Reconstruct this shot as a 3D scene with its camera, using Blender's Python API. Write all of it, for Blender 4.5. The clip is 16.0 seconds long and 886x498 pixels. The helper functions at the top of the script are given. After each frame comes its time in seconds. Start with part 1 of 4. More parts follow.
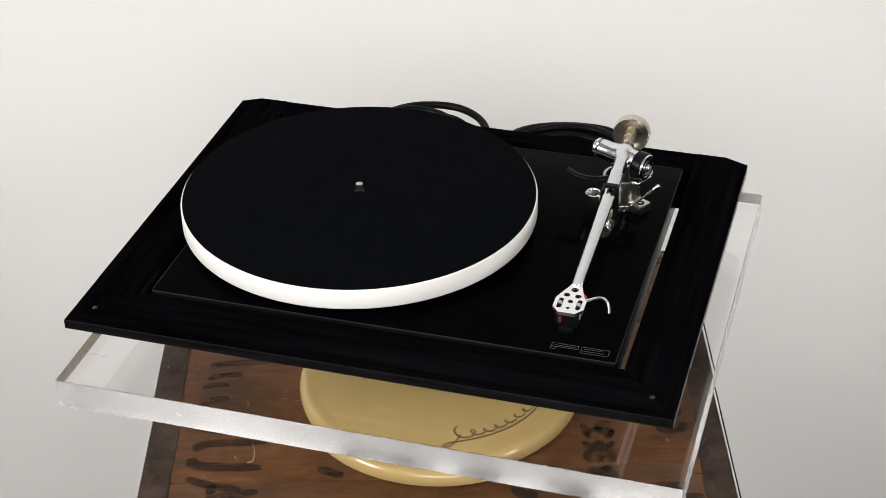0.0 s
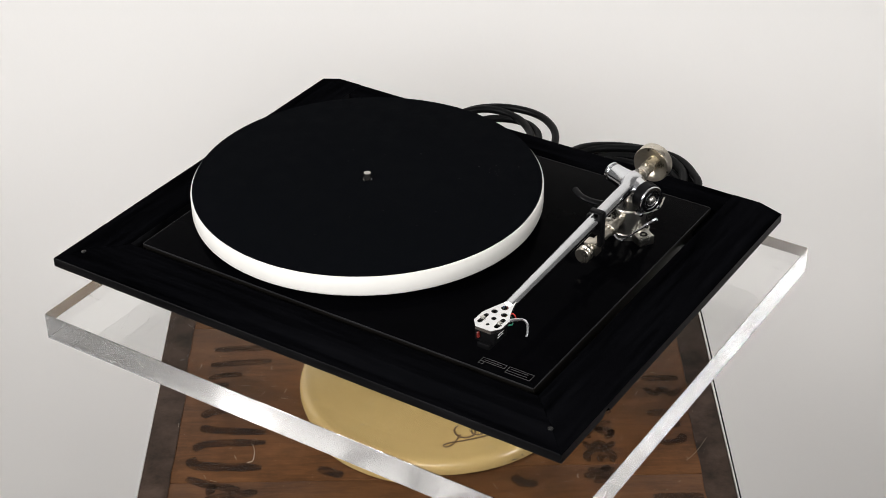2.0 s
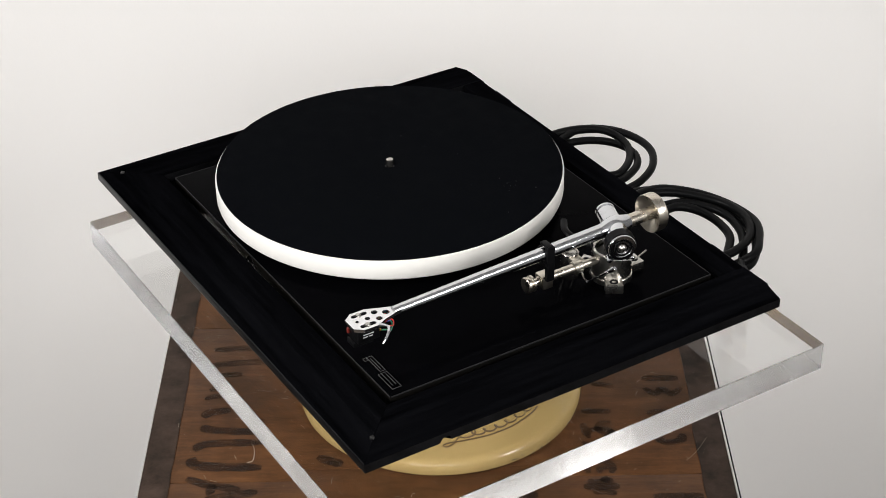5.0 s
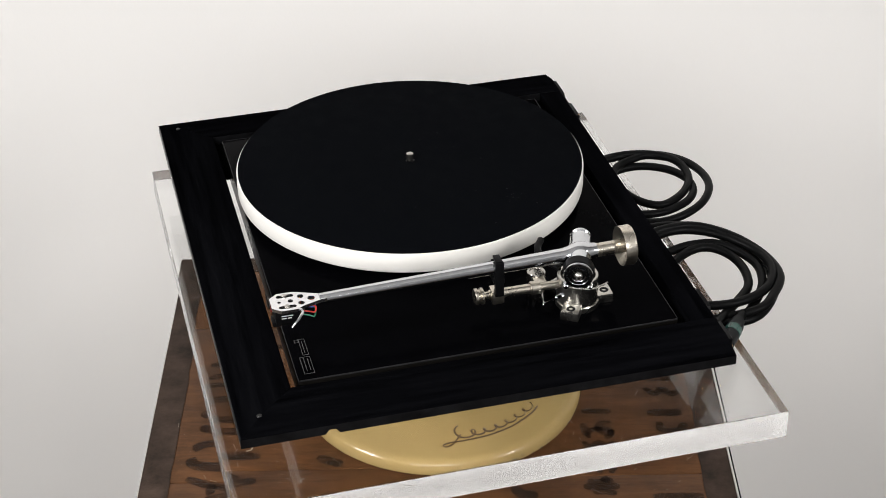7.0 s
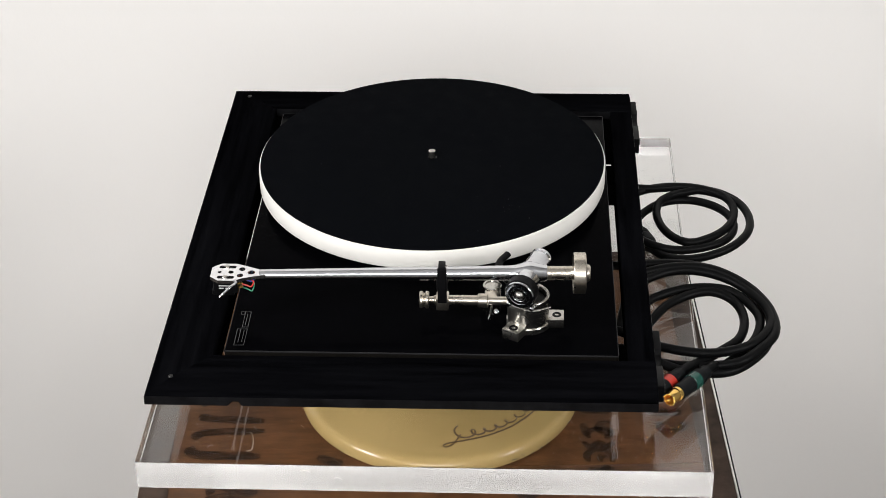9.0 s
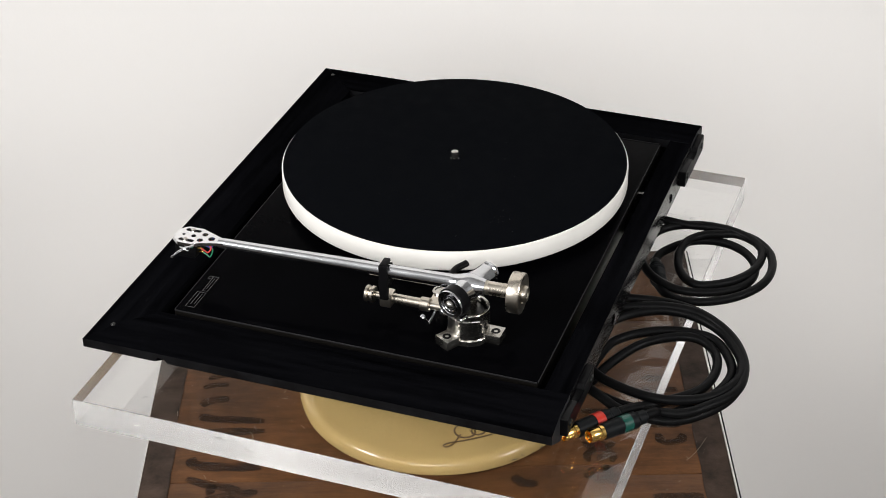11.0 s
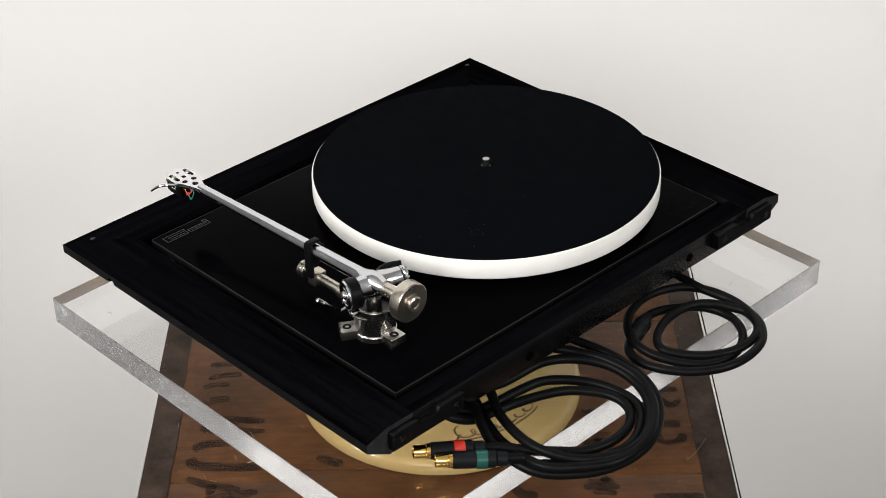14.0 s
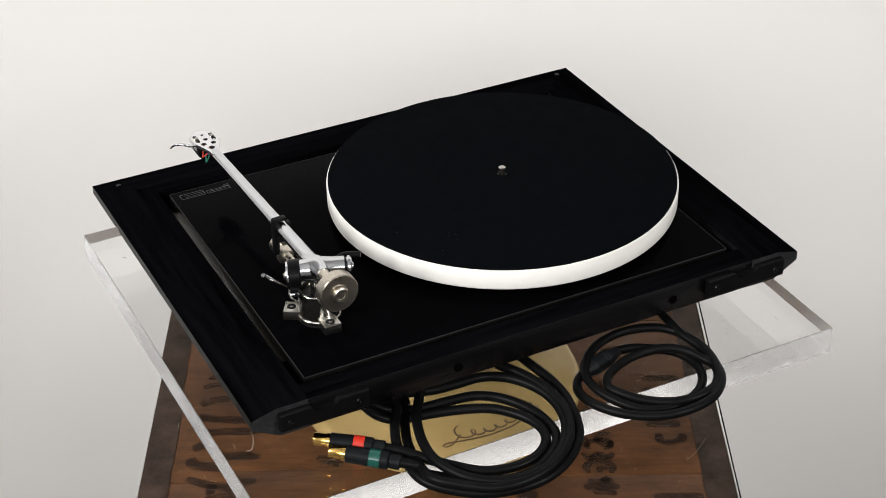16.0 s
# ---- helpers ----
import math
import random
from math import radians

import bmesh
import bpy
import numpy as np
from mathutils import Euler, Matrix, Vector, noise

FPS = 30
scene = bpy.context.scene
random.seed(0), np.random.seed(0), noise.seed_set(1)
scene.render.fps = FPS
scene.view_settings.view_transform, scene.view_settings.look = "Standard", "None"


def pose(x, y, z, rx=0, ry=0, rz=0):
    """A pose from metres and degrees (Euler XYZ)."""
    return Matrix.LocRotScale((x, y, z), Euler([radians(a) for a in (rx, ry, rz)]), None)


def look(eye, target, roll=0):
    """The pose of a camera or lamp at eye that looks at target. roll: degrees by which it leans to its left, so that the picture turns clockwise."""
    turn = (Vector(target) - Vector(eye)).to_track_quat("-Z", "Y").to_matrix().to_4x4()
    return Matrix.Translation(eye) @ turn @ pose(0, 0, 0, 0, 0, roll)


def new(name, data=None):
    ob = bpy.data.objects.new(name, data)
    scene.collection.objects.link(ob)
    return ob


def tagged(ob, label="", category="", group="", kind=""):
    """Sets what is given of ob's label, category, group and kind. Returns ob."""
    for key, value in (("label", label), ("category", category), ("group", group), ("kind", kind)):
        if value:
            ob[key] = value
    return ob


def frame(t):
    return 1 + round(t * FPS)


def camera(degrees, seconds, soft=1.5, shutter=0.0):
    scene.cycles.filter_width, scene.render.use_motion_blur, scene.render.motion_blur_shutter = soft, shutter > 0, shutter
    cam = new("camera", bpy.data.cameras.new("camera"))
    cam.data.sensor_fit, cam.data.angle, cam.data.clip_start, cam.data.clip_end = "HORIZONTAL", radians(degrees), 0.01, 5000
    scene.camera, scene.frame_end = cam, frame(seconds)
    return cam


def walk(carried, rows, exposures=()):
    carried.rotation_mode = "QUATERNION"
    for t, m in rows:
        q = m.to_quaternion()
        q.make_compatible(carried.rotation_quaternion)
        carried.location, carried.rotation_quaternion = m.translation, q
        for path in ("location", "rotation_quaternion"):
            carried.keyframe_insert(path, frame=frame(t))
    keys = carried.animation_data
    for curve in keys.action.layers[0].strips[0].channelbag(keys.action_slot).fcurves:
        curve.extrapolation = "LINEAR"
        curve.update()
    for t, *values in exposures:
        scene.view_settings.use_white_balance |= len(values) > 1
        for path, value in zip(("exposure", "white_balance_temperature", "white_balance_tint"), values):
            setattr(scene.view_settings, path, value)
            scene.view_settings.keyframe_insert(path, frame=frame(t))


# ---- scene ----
K = 1.1  # plan units to metres: the platter comes out 0.305 m wide

# ---------------------------------------------------------------- camera
cam = camera(28.2, 16.0, soft=0.9)
EYE = pose(0, -1.1698 * K, 0.7834 * K, 90 - 32.78, 0, -0.195) @ pose(0, 0, 0, 0, 0, -0.936)
walk(cam, [(0, EYE), (16, EYE)], exposures=[(0, 0.24), (16, 0.24)])

# ---------------------------------------------------------------- world and light
world = bpy.data.worlds.new("sky")
scene.world = world
world.use_nodes = True
wn = world.node_tree.nodes
sky = wn.new("ShaderNodeTexSky")
sky.sky_type = "NISHITA"
sky.sun_disc = False
sky.sun_elevation = radians(40)
sky.sun_rotation = radians(200)
world.node_tree.links.new(sky.outputs[0], wn["Background"].inputs[0])
wn["Background"].inputs[1].default_value = 0.1


def window_light(name, eye, target, w, h, watts, tint):
    data = bpy.data.lights.new(name, "AREA")
    data.shape, data.size, data.size_y = "RECTANGLE", w, h
    data.energy, data.color = watts, tint
    ob = new(name, data)
    ob.matrix_world = look(eye, target)
    return ob


ROOM = dict(x0=-2.3, x1=2.3, y0=-3.4, y1=0.84, z0=-1.02, z1=2.6)
# room for the many inner reflections of the clear slab
scene.cycles.max_bounces = 32
scene.cycles.glossy_bounces = 28
scene.cycles.transmission_bounces = 32
# openings: wall, centre along it, centre height, width, height
OPENINGS = {"wall_left": (-1.35, 1.55, 0.9, 0.9), "wall_right": (-1.75, 1.55, 0.8, 0.9), "wall_front": (-0.35, 1.80, 2.4, 1.1)}
DAY = (1.0, 0.985, 0.97)
window_light("window_light_left", (ROOM["x0"] + 0.01, -1.35, 1.55), (2, -1.35, 1.35), 0.86, 0.86, 100, DAY)
window_light("window_light_right", (ROOM["x1"] - 0.01, -1.75, 1.55), (-2, -1.75, 1.35), 0.76, 0.86, 62, DAY)
window_light("window_light_front", (-0.35, ROOM["y0"] + 0.01, 1.80), (-0.35, 2, 0.6), 2.36, 1.06, 62, DAY)

# ---------------------------------------------------------------- materials


def material(name):
    m = bpy.data.materials.new(name)
    m.use_nodes = True
    return m, m.node_tree.nodes, m.node_tree.links, m.node_tree.nodes["Principled BSDF"]


def coords(nodes, links, scale=(1, 1, 1), rot=(0, 0, 0)):
    tc = nodes.new("ShaderNodeTexCoord")
    mp = nodes.new("ShaderNodeMapping")
    mp.inputs["Scale"].default_value = scale
    mp.inputs["Rotation"].default_value = rot
    links.new(tc.outputs["Object"], mp.inputs[0])
    return mp.outputs[0]


def noise_tex(nodes, links, vec, scale, detail=4, rough=0.6):
    n = nodes.new("ShaderNodeTexNoise")
    n.inputs["Scale"].default_value = scale
    n.inputs["Detail"].default_value = detail
    n.inputs["Roughness"].default_value = rough
    links.new(vec, n.inputs["Vector"])
    return n.outputs["Fac"]


def ramp(nodes, links, fac, stops):
    r = nodes.new("ShaderNodeValToRGB")
    els = r.color_ramp.elements
    while len(els) < len(stops):
        els.new(0.5)
    for e, (p, col) in zip(els, stops):
        e.position = p
        e.color = (*col, 1) if len(col) == 3 else col
    links.new(fac, r.inputs[0])
    return r.outputs[0]


def bump(nodes, links, fac, bsdf, strength, distance):
    b = nodes.new("ShaderNodeBump")
    b.inputs["Strength"].default_value = strength
    b.inputs["Distance"].default_value = distance
    links.new(fac, b.inputs["Height"])
    links.new(b.outputs[0], bsdf.inputs["Normal"])


def simple(name, col, rough, metal=0.0, spec=0.5, var=0.15, scale=60.0, relief=0.0, coat=0.0):
    """A surface of one colour with fine variation of tone and gloss at two scales."""
    m, n, l, b = material(name)
    v = coords(n, l)
    f1 = noise_tex(n, l, v, scale, 5)
    lo = tuple(c * (1 - var) for c in col)
    hi = tuple(min(1, c * (1 + var)) for c in col)
    l.new(ramp(n, l, f1, [(0.3, lo), (0.7, hi)]), b.inputs["Base Color"])
    f2 = noise_tex(n, l, v, scale * 0.12, 3)
    l.new(ramp(n, l, f2, [(0.3, (rough * 0.8,) * 3), (0.7, (min(1, rough * 1.2),) * 3)]), b.inputs["Roughness"])
    b.inputs["Metallic"].default_value = metal
    b.inputs["Specular IOR Level"].default_value = spec
    b.inputs["Coat Weight"].default_value = coat
    if relief:
        bump(n, l, noise_tex(n, l, v, scale * 6, 3), b, 0.5, relief)
    return m


def grained(name, dark, light, along, rough, spec, relief=0.0004, fine=90.0, stretch=14.0):
    """Wood with grain along one axis ('x' or 'y')."""
    m, n, l, b = material(name)
    sc = (1 / stretch, 1, 1) if along == "x" else (1, 1 / stretch, 1)
    v = coords(n, l, sc)
    g1 = noise_tex(n, l, v, fine, 6, 0.7)
    g2 = noise_tex(n, l, v, fine * 0.18, 3)
    mix = n.new("ShaderNodeMath")
    mix.operation = "MULTIPLY_ADD"
    mix.inputs[1].default_value = 0.55
    l.new(g1, mix.inputs[0])
    half = n.new("ShaderNodeMath")
    half.operation = "MULTIPLY"
    half.inputs[1].default_value = 0.45
    l.new(g2, half.inputs[0])
    l.new(half.outputs[0], mix.inputs[2])
    mid = tuple((a + c) / 2 for a, c in zip(dark, light))
    l.new(ramp(n, l, mix.outputs[0], [(0.36, dark), (0.5, mid), (0.64, light)]), b.inputs["Base Color"])
    b.inputs["Roughness"].default_value = rough
    b.inputs["Specular IOR Level"].default_value = spec
    bump(n, l, g1, b, 0.6, relief)
    return m


def worn_ink():
    """Stencil ink, rubbed away in patches so that the wood shows through."""
    m, n, l, b = material("worn_stencil_ink")
    b.inputs["Base Color"].default_value = (0.016, 0.012, 0.010, 1)
    b.inputs["Roughness"].default_value = 0.7
    b.inputs["Specular IOR Level"].default_value = 0.15
    v = coords(n, l, (0.35, 1, 1))
    f = noise_tex(n, l, v, 140, 6, 0.75)
    l.new(ramp(n, l, f, [(0.32, (0.12,) * 3), (0.58, (0.70,) * 3)]), b.inputs["Alpha"])
    return m


BLACK_WOOD_X = grained("black_ash_x", (0.0001, 0.0001, 0.0002), (0.0030, 0.0031, 0.0038), "x", 0.38, 0.0, 0.0005, 110)
BLACK_WOOD_Y = grained("black_ash_y", (0.0001, 0.0001, 0.0002), (0.0030, 0.0031, 0.0038), "y", 0.38, 0.0, 0.0005, 110)
# glossier copy of the rails' ash, made to show reflected light at the back
BACK_SHEEN_WOOD = grained("black_ash_back_sheen", (0.0002, 0.0002, 0.0003), (0.0028, 0.0028, 0.0033), "x", 0.24, 0.4, 0.0007, 130)
# lighter, glossier copy of the same ash: sheen painted on outward edges
EDGE_SHEEN_WOOD = grained("black_ash_edge_sheen", (0.0006, 0.0006, 0.0007), (0.0080, 0.0080, 0.0090), "x", 0.33, 0.12, 0.0004, 130)
END_GRAIN = simple("black_end_grain", (0.014, 0.014, 0.015), 0.6, spec=0.15, var=0.5, scale=220, relief=0.0003)
PLATE = simple("black_laminate", (0.0009, 0.0009, 0.0012), 0.11, spec=0.004, var=0.2)
EDGE = simple("plate_edge", (0.014, 0.014, 0.015), 0.5, spec=0.12)
PLATE_SIDE = simple("black_board_edge", (0.005, 0.0045, 0.004), 0.3, spec=0.04)
CAST = simple("cast_aluminium", (0.72, 0.72, 0.73), 0.22, metal=1.0, var=0.06, scale=200)
FELT = simple("black_felt", (0.0018, 0.0021, 0.0028), 0.95, spec=0.01, var=0.3, scale=500, relief=0.0003)
CERAMIC = simple("white_ceramic", (0.70, 0.685, 0.65), 0.34, spec=0.25, var=0.02)
CHROME = simple("polished_aluminium", (0.57, 0.58, 0.60), 0.16, metal=1.0, var=0.04, scale=200)
NICKEL = simple("champagne_nickel", (0.50, 0.46, 0.395), 0.3, metal=1.0, var=0.08, scale=300)
STEEL = simple("satin_steel", (0.43, 0.415, 0.385), 0.26, metal=1.0, var=0.08, scale=300)
DARK_STEEL = simple("dark_steel", (0.03, 0.03, 0.03), 0.35, metal=1.0)
BLACK_PLASTIC = simple("black_plastic", (0.003, 0.003, 0.0034), 0.42, spec=0.07)
RUBBER = simple("black_rubber", (0.0026, 0.0027, 0.0029), 0.42, spec=0.07, var=0.25, scale=120)
BOOT = simple("grey_rubber_boot", (0.005, 0.0058, 0.0065), 0.5, spec=0.10)
GOLD = simple("gold_plate", (0.85, 0.55, 0.16), 0.2, metal=1.0, var=0.05)
RED = simple("red_band", (0.45, 0.022, 0.01), 0.35)
GREEN = simple("green_band", (0.006, 0.055, 0.042), 0.3)
# near-black without gloss: the shade of gaps and holes as a colour
RECESS_SHADE = simple("recess_shade", (0.001, 0.001, 0.001), 0.9, spec=0.0)
LINT = simple("grey_lint", (0.016, 0.016, 0.016), 0.9)
MARK = simple("grey_print", (0.036, 0.036, 0.038), 0.5)
WHITE_PRINT = simple("white_print", (0.6, 0.6, 0.6), 0.5)
GUARD_RED = simple("dark_red_plastic", (0.11, 0.010, 0.007), 0.4)
WIRE_RED = simple("red_wire", (0.5, 0.03, 0.02), 0.4)
WIRE_GREEN = simple("green_wire", (0.01, 0.16, 0.09), 0.4)
WIRE_BLUE = simple("blue_wire", (0.02, 0.04, 0.30), 0.4)
INK = worn_ink()
SCRIPT = simple("brown_script_ink", (0.075, 0.042, 0.014), 0.5)
CHIP = simple("bare_dark_metal", (0.05, 0.036, 0.022), 0.6, spec=0.2)
SCUFF = simple("pale_scuff", (0.30, 0.26, 0.21), 0.8)
SCRATCH = simple("grey_scratch", (0.19, 0.18, 0.17), 0.7)
STRIP = simple("dark_edge_tape", (0.036, 0.024, 0.018), 0.5, var=0.6, scale=45, spec=0.08, relief=0.0004)
TIN = simple("thin_metal_edge", (0.75, 0.73, 0.70), 0.35, metal=1.0)
CRATE_SIDE = grained("plywood_side", (0.10, 0.055, 0.025), (0.22, 0.13, 0.065), "x", 0.6, 0.3)
# unseen floor, kept dark so that little light bounces onto the back wall
FLOOR_MAT = grained("floor_boards", (0.035, 0.026, 0.019), (0.07, 0.054, 0.040), "y", 0.45, 0.4)


def wall_paint(name, col):
    m, n, l, b = material(name)
    v = coords(n, l)
    big = noise_tex(n, l, v, 1.3, 3)
    l.new(ramp(n, l, big, [(0.3, tuple(c * 0.975 for c in col)), (0.7, col)]), b.inputs["Base Color"])
    b.inputs["Roughness"].default_value = 0.75
    b.inputs["Specular IOR Level"].default_value = 0.2
    bump(n, l, noise_tex(n, l, v, 160, 4), b, 0.25, 0.0006)
    return m


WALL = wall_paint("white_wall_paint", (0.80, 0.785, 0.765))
# greys for the unseen ceiling and walls, chosen to hold back bounced light
CEILING = wall_paint("bounce_cut_ceiling_grey", (0.30, 0.30, 0.30))
BOUNCE_CUT_WALL = wall_paint("bounce_cut_wall_grey", (0.22, 0.22, 0.22))


def acrylic(name, worn, frost=0.0):
    m, n, l, b = material(name)
    b.inputs["Base Color"].default_value = (0.985, 0.99, 0.985, 1)
    b.inputs["Transmission Weight"].default_value = 1.0 - frost
    b.inputs["IOR"].default_value = 1.49
    v = coords(n, l)
    f = noise_tex(n, l, v, 14, 4)
    l.new(ramp(n, l, f, [(0.35, (worn * 0.95,) * 3), (0.75, (worn + 0.02,) * 3)]), b.inputs["Roughness"])
    return m


def enamel():
    m, n, l, b = material("cream_enamel")
    v = coords(n, l)
    f = noise_tex(n, l, v, 9, 4)
    base = ramp(n, l, f, [(0.3, (0.29, 0.203, 0.082)), (0.7, (0.325, 0.232, 0.096))])
    chips = ramp(n, l, noise_tex(n, l, v, 75, 6, 0.7), [(0.70, (0, 0, 0)), (0.74, (1, 1, 1))])
    mx = n.new("ShaderNodeMix")
    mx.data_type = "RGBA"
    l.new(chips, mx.inputs["Factor"])
    l.new(base, mx.inputs["A"])
    mx.inputs["B"].default_value = (0.22, 0.14, 0.06, 1)
    l.new(mx.outputs["Result"], b.inputs["Base Color"])
    b.inputs["Roughness"].default_value = 0.15
    bump(n, l, noise_tex(n, l, v, 35, 3), b, 0.12, 0.0006)
    return m


def crate_wood():
    m, n, l, b = material("old_crate_wood")
    v = coords(n, l, (0.12, 1, 1))
    g = noise_tex(n, l, v, 190, 8, 0.75)
    stain = noise_tex(n, l, coords(n, l), 7, 8, 0.7)
    tone = ramp(n, l, g, [(0.3, (0.058, 0.0250, 0.0098)), (0.5, (0.078, 0.0340, 0.0130)), (0.7, (0.099, 0.0445, 0.0174))])
    dirt = ramp(n, l, stain, [(0.32, (0.45, 0.46, 0.48)), (0.48, (0.9, 0.9, 0.91)), (0.66, (1.22, 1.20, 1.17))])
    info = n.new("ShaderNodeObjectInfo")
    vary = ramp(n, l, info.outputs["Random"], [(0.0, (0.85, 0.84, 0.82)), (1.0, (1.1, 1.08, 1.05))])
    m1 = n.new("ShaderNodeMix")
    m1.data_type, m1.blend_type = "RGBA", "MULTIPLY"
    m1.inputs["Factor"].default_value = 1
    l.new(tone, m1.inputs["A"])
    l.new(dirt, m1.inputs["B"])
    m2 = n.new("ShaderNodeMix")
    m2.data_type, m2.blend_type = "RGBA", "MULTIPLY"
    m2.inputs["Factor"].default_value = 1
    l.new(m1.outputs["Result"], m2.inputs["A"])
    l.new(vary, m2.inputs["B"])
    m3 = n.new("ShaderNodeMix")
    m3.data_type, m3.blend_type = "RGBA", "MULTIPLY"
    m3.inputs["Factor"].default_value = 1
    l.new(m2.outputs["Result"], m3.inputs["A"])
    mott = noise_tex(n, l, coords(n, l, (0.4, 1, 1)), 34, 8, 0.75)
    l.new(ramp(n, l, mott, [(0.36, (0.72, 0.73, 0.75)), (0.5, (1.0, 1.0, 1.0)), (0.66, (1.22, 1.23, 1.25))]), m3.inputs["B"])
    l.new(m3.outputs["Result"], b.inputs["Base Color"])
    b.inputs["Roughness"].default_value = 0.5
    b.inputs["Specular IOR Level"].default_value = 0.15
    bump(n, l, g, b, 0.4, 0.0006)
    return m


ACRYLIC = acrylic("clear_acrylic", 0.0)
ACRYLIC_EDGE = acrylic("satin_acrylic_edge", 0.2, 0.08)
ENAMEL = enamel()
CRATE = crate_wood()

# ---------------------------------------------------------------- mesh helpers (plan units)


def part(name, bm, mat, parent=None, label="", smooth=True, angle=35):
    """Links a bmesh as one mesh object, scaled from plan units to metres."""
    bmesh.ops.recalc_face_normals(bm, faces=bm.faces)
    bm.transform(Matrix.Scale(K, 4))
    me = bpy.data.meshes.new(name)
    if smooth:
        for f in bm.faces:
            f.smooth = True
        for e in bm.edges:
            if len(e.link_faces) == 2 and e.calc_face_angle(0) > radians(angle):
                e.smooth = False
    bm.to_mesh(me)
    bm.free()
    me.materials.append(mat)
    ob = new(name, me)
    if parent:
        ob.parent = parent
    if label:
        tagged(ob, label)
    return ob


def box(bm, x0, x1, y0, y1, z0, z1, bevel=0.0, seg=2):
    r = bmesh.ops.create_cube(bm, size=1.0)
    vs = r["verts"]
    bmesh.ops.transform(bm, verts=vs, matrix=Matrix.Translation(((x0 + x1) / 2, (y0 + y1) / 2, (z0 + z1) / 2)) @ Matrix.Diagonal((x1 - x0, y1 - y0, z1 - z0, 1)))
    if bevel:
        es = list({e for v in vs for e in v.link_edges})
        bmesh.ops.bevel(bm, geom=es, offset=bevel, segments=seg, affect="EDGES", profile=0.5)


def axis_matrix(p0, p1):
    p0, p1 = Vector(p0), Vector(p1)
    return Matrix.Translation(p0) @ (p1 - p0).to_track_quat("Z", "Y").to_matrix().to_4x4()


def lathe(bm, profile, m=Matrix.Identity(4), seg=48):
    """Turns a profile of (radius, height) about z; radius 0 closes an end."""
    rings = []
    for r, z in profile:
        if r < 1e-7:
            rings.append([bm.verts.new(m @ Vector((0, 0, z)))])
        else:
            rings.append([bm.verts.new(m @ Vector((r * math.cos(2 * math.pi * i / seg), r * math.sin(2 * math.pi * i / seg), z))) for i in range(seg)])
    for a, b in zip(rings, rings[1:]):
        for i in range(seg):
            j = (i + 1) % seg
            if len(a) == 1 and len(b) == 1:
                continue
            if len(a) == 1:
                bm.faces.new((a[0], b[i], b[j]))
            elif len(b) == 1:
                bm.faces.new((a[i], a[j], b[0]))
            else:
                bm.faces.new((a[i], a[j], b[j], b[i]))


def rod(bm, p0, p1, r0, r1=None, seg=20, cut=0.0006):
    """A round bar between two points with slightly broken edges."""
    r1 = r0 if r1 is None else r1
    h = (Vector(p1) - Vector(p0)).length
    c = min(cut, h * 0.3, r0 * 0.4, r1 * 0.4)
    lathe(bm, [(0, 0), (r0 - c, 0), (r0, c), (r1, h - c), (r1 - c, h), (0, h)], axis_matrix(p0, p1), seg)


def ball(bm, p, r, seg=16):
    prof = [(r * math.sin(math.pi * i / 8), -r * math.cos(math.pi * i / 8)) for i in range(9)]
    prof[0], prof[-1] = (0, -r), (0, r)
    lathe(bm, prof, Matrix.Translation(p), seg)


def spline(points, per=8):
    """Catmull-Rom curve through the points."""
    pts = [Vector(p) for p in points]
    pts = [2 * pts[0] - pts[1]] + pts + [2 * pts[-1] - pts[-2]]
    out = []
    for i in range(1, len(pts) - 2):
        a, b, c, d = pts[i - 1:i + 3]
        for k in range(per):
            t = k / per
            out.append(0.5 * ((2 * b) + (c - a) * t + (2 * a - 5 * b + 4 * c - d) * t * t + (3 * b - a - 3 * c + d) * t ** 3))
    out.append(pts[-2])
    return out


def tube(bm, path, radius, seg=12, flat=1.0):
    """A round tube along a path; radius may be a number or a function of 0..1."""
    rings = []
    n = len(path)
    side = None
    for i, p in enumerate(path):
        d = (path[min(i + 1, n - 1)] - path[max(i - 1, 0)]).normalized()
        if side is None:
            side = d.cross(Vector((0, 0, 1)))
            if side.length < 1e-4:
                side = d.cross(Vector((0, 1, 0)))
        side = (side - d * side.dot(d)).normalized()
        up = side.cross(d)
        r = radius(i / (n - 1)) if callable(radius) else radius
        rings.append([bm.verts.new(p + side * (r * math.cos(2 * math.pi * k / seg)) + up * (flat * r * math.sin(2 * math.pi * k / seg))) for k in range(seg)])
    for a, b in zip(rings, rings[1:]):
        for k in range(seg):
            j = (k + 1) % seg
            bm.faces.new((a[k], a[j], b[j], b[k]))
    bm.faces.new(rings[0])
    bm.faces.new(rings[-1])


def slab_with_holes(bm, outer, holes, z0, z1):
    """A flat plate of the given outline with openings right through."""
    for z in (z0, z1):
        edges = []
        for loop in [outer] + holes:
            vs = [bm.verts.new((x, y, z)) for x, y in loop]
            edges += [bm.edges.new((vs[i], vs[(i + 1) % len(vs)])) for i in range(len(vs))]
        bmesh.ops.triangle_fill(bm, use_beauty=True, edges=edges)
    for loop in [outer] + holes:
        n = len(loop)
        for i in range(n):
            (xa, ya), (xb, yb) = loop[i], loop[(i + 1) % n]
            bm.faces.new([bm.verts.new(p) for p in ((xa, ya, z0), (xb, yb, z0), (xb, yb, z1), (xa, ya, z1))])
    bmesh.ops.remove_doubles(bm, verts=bm.verts, dist=1e-6)


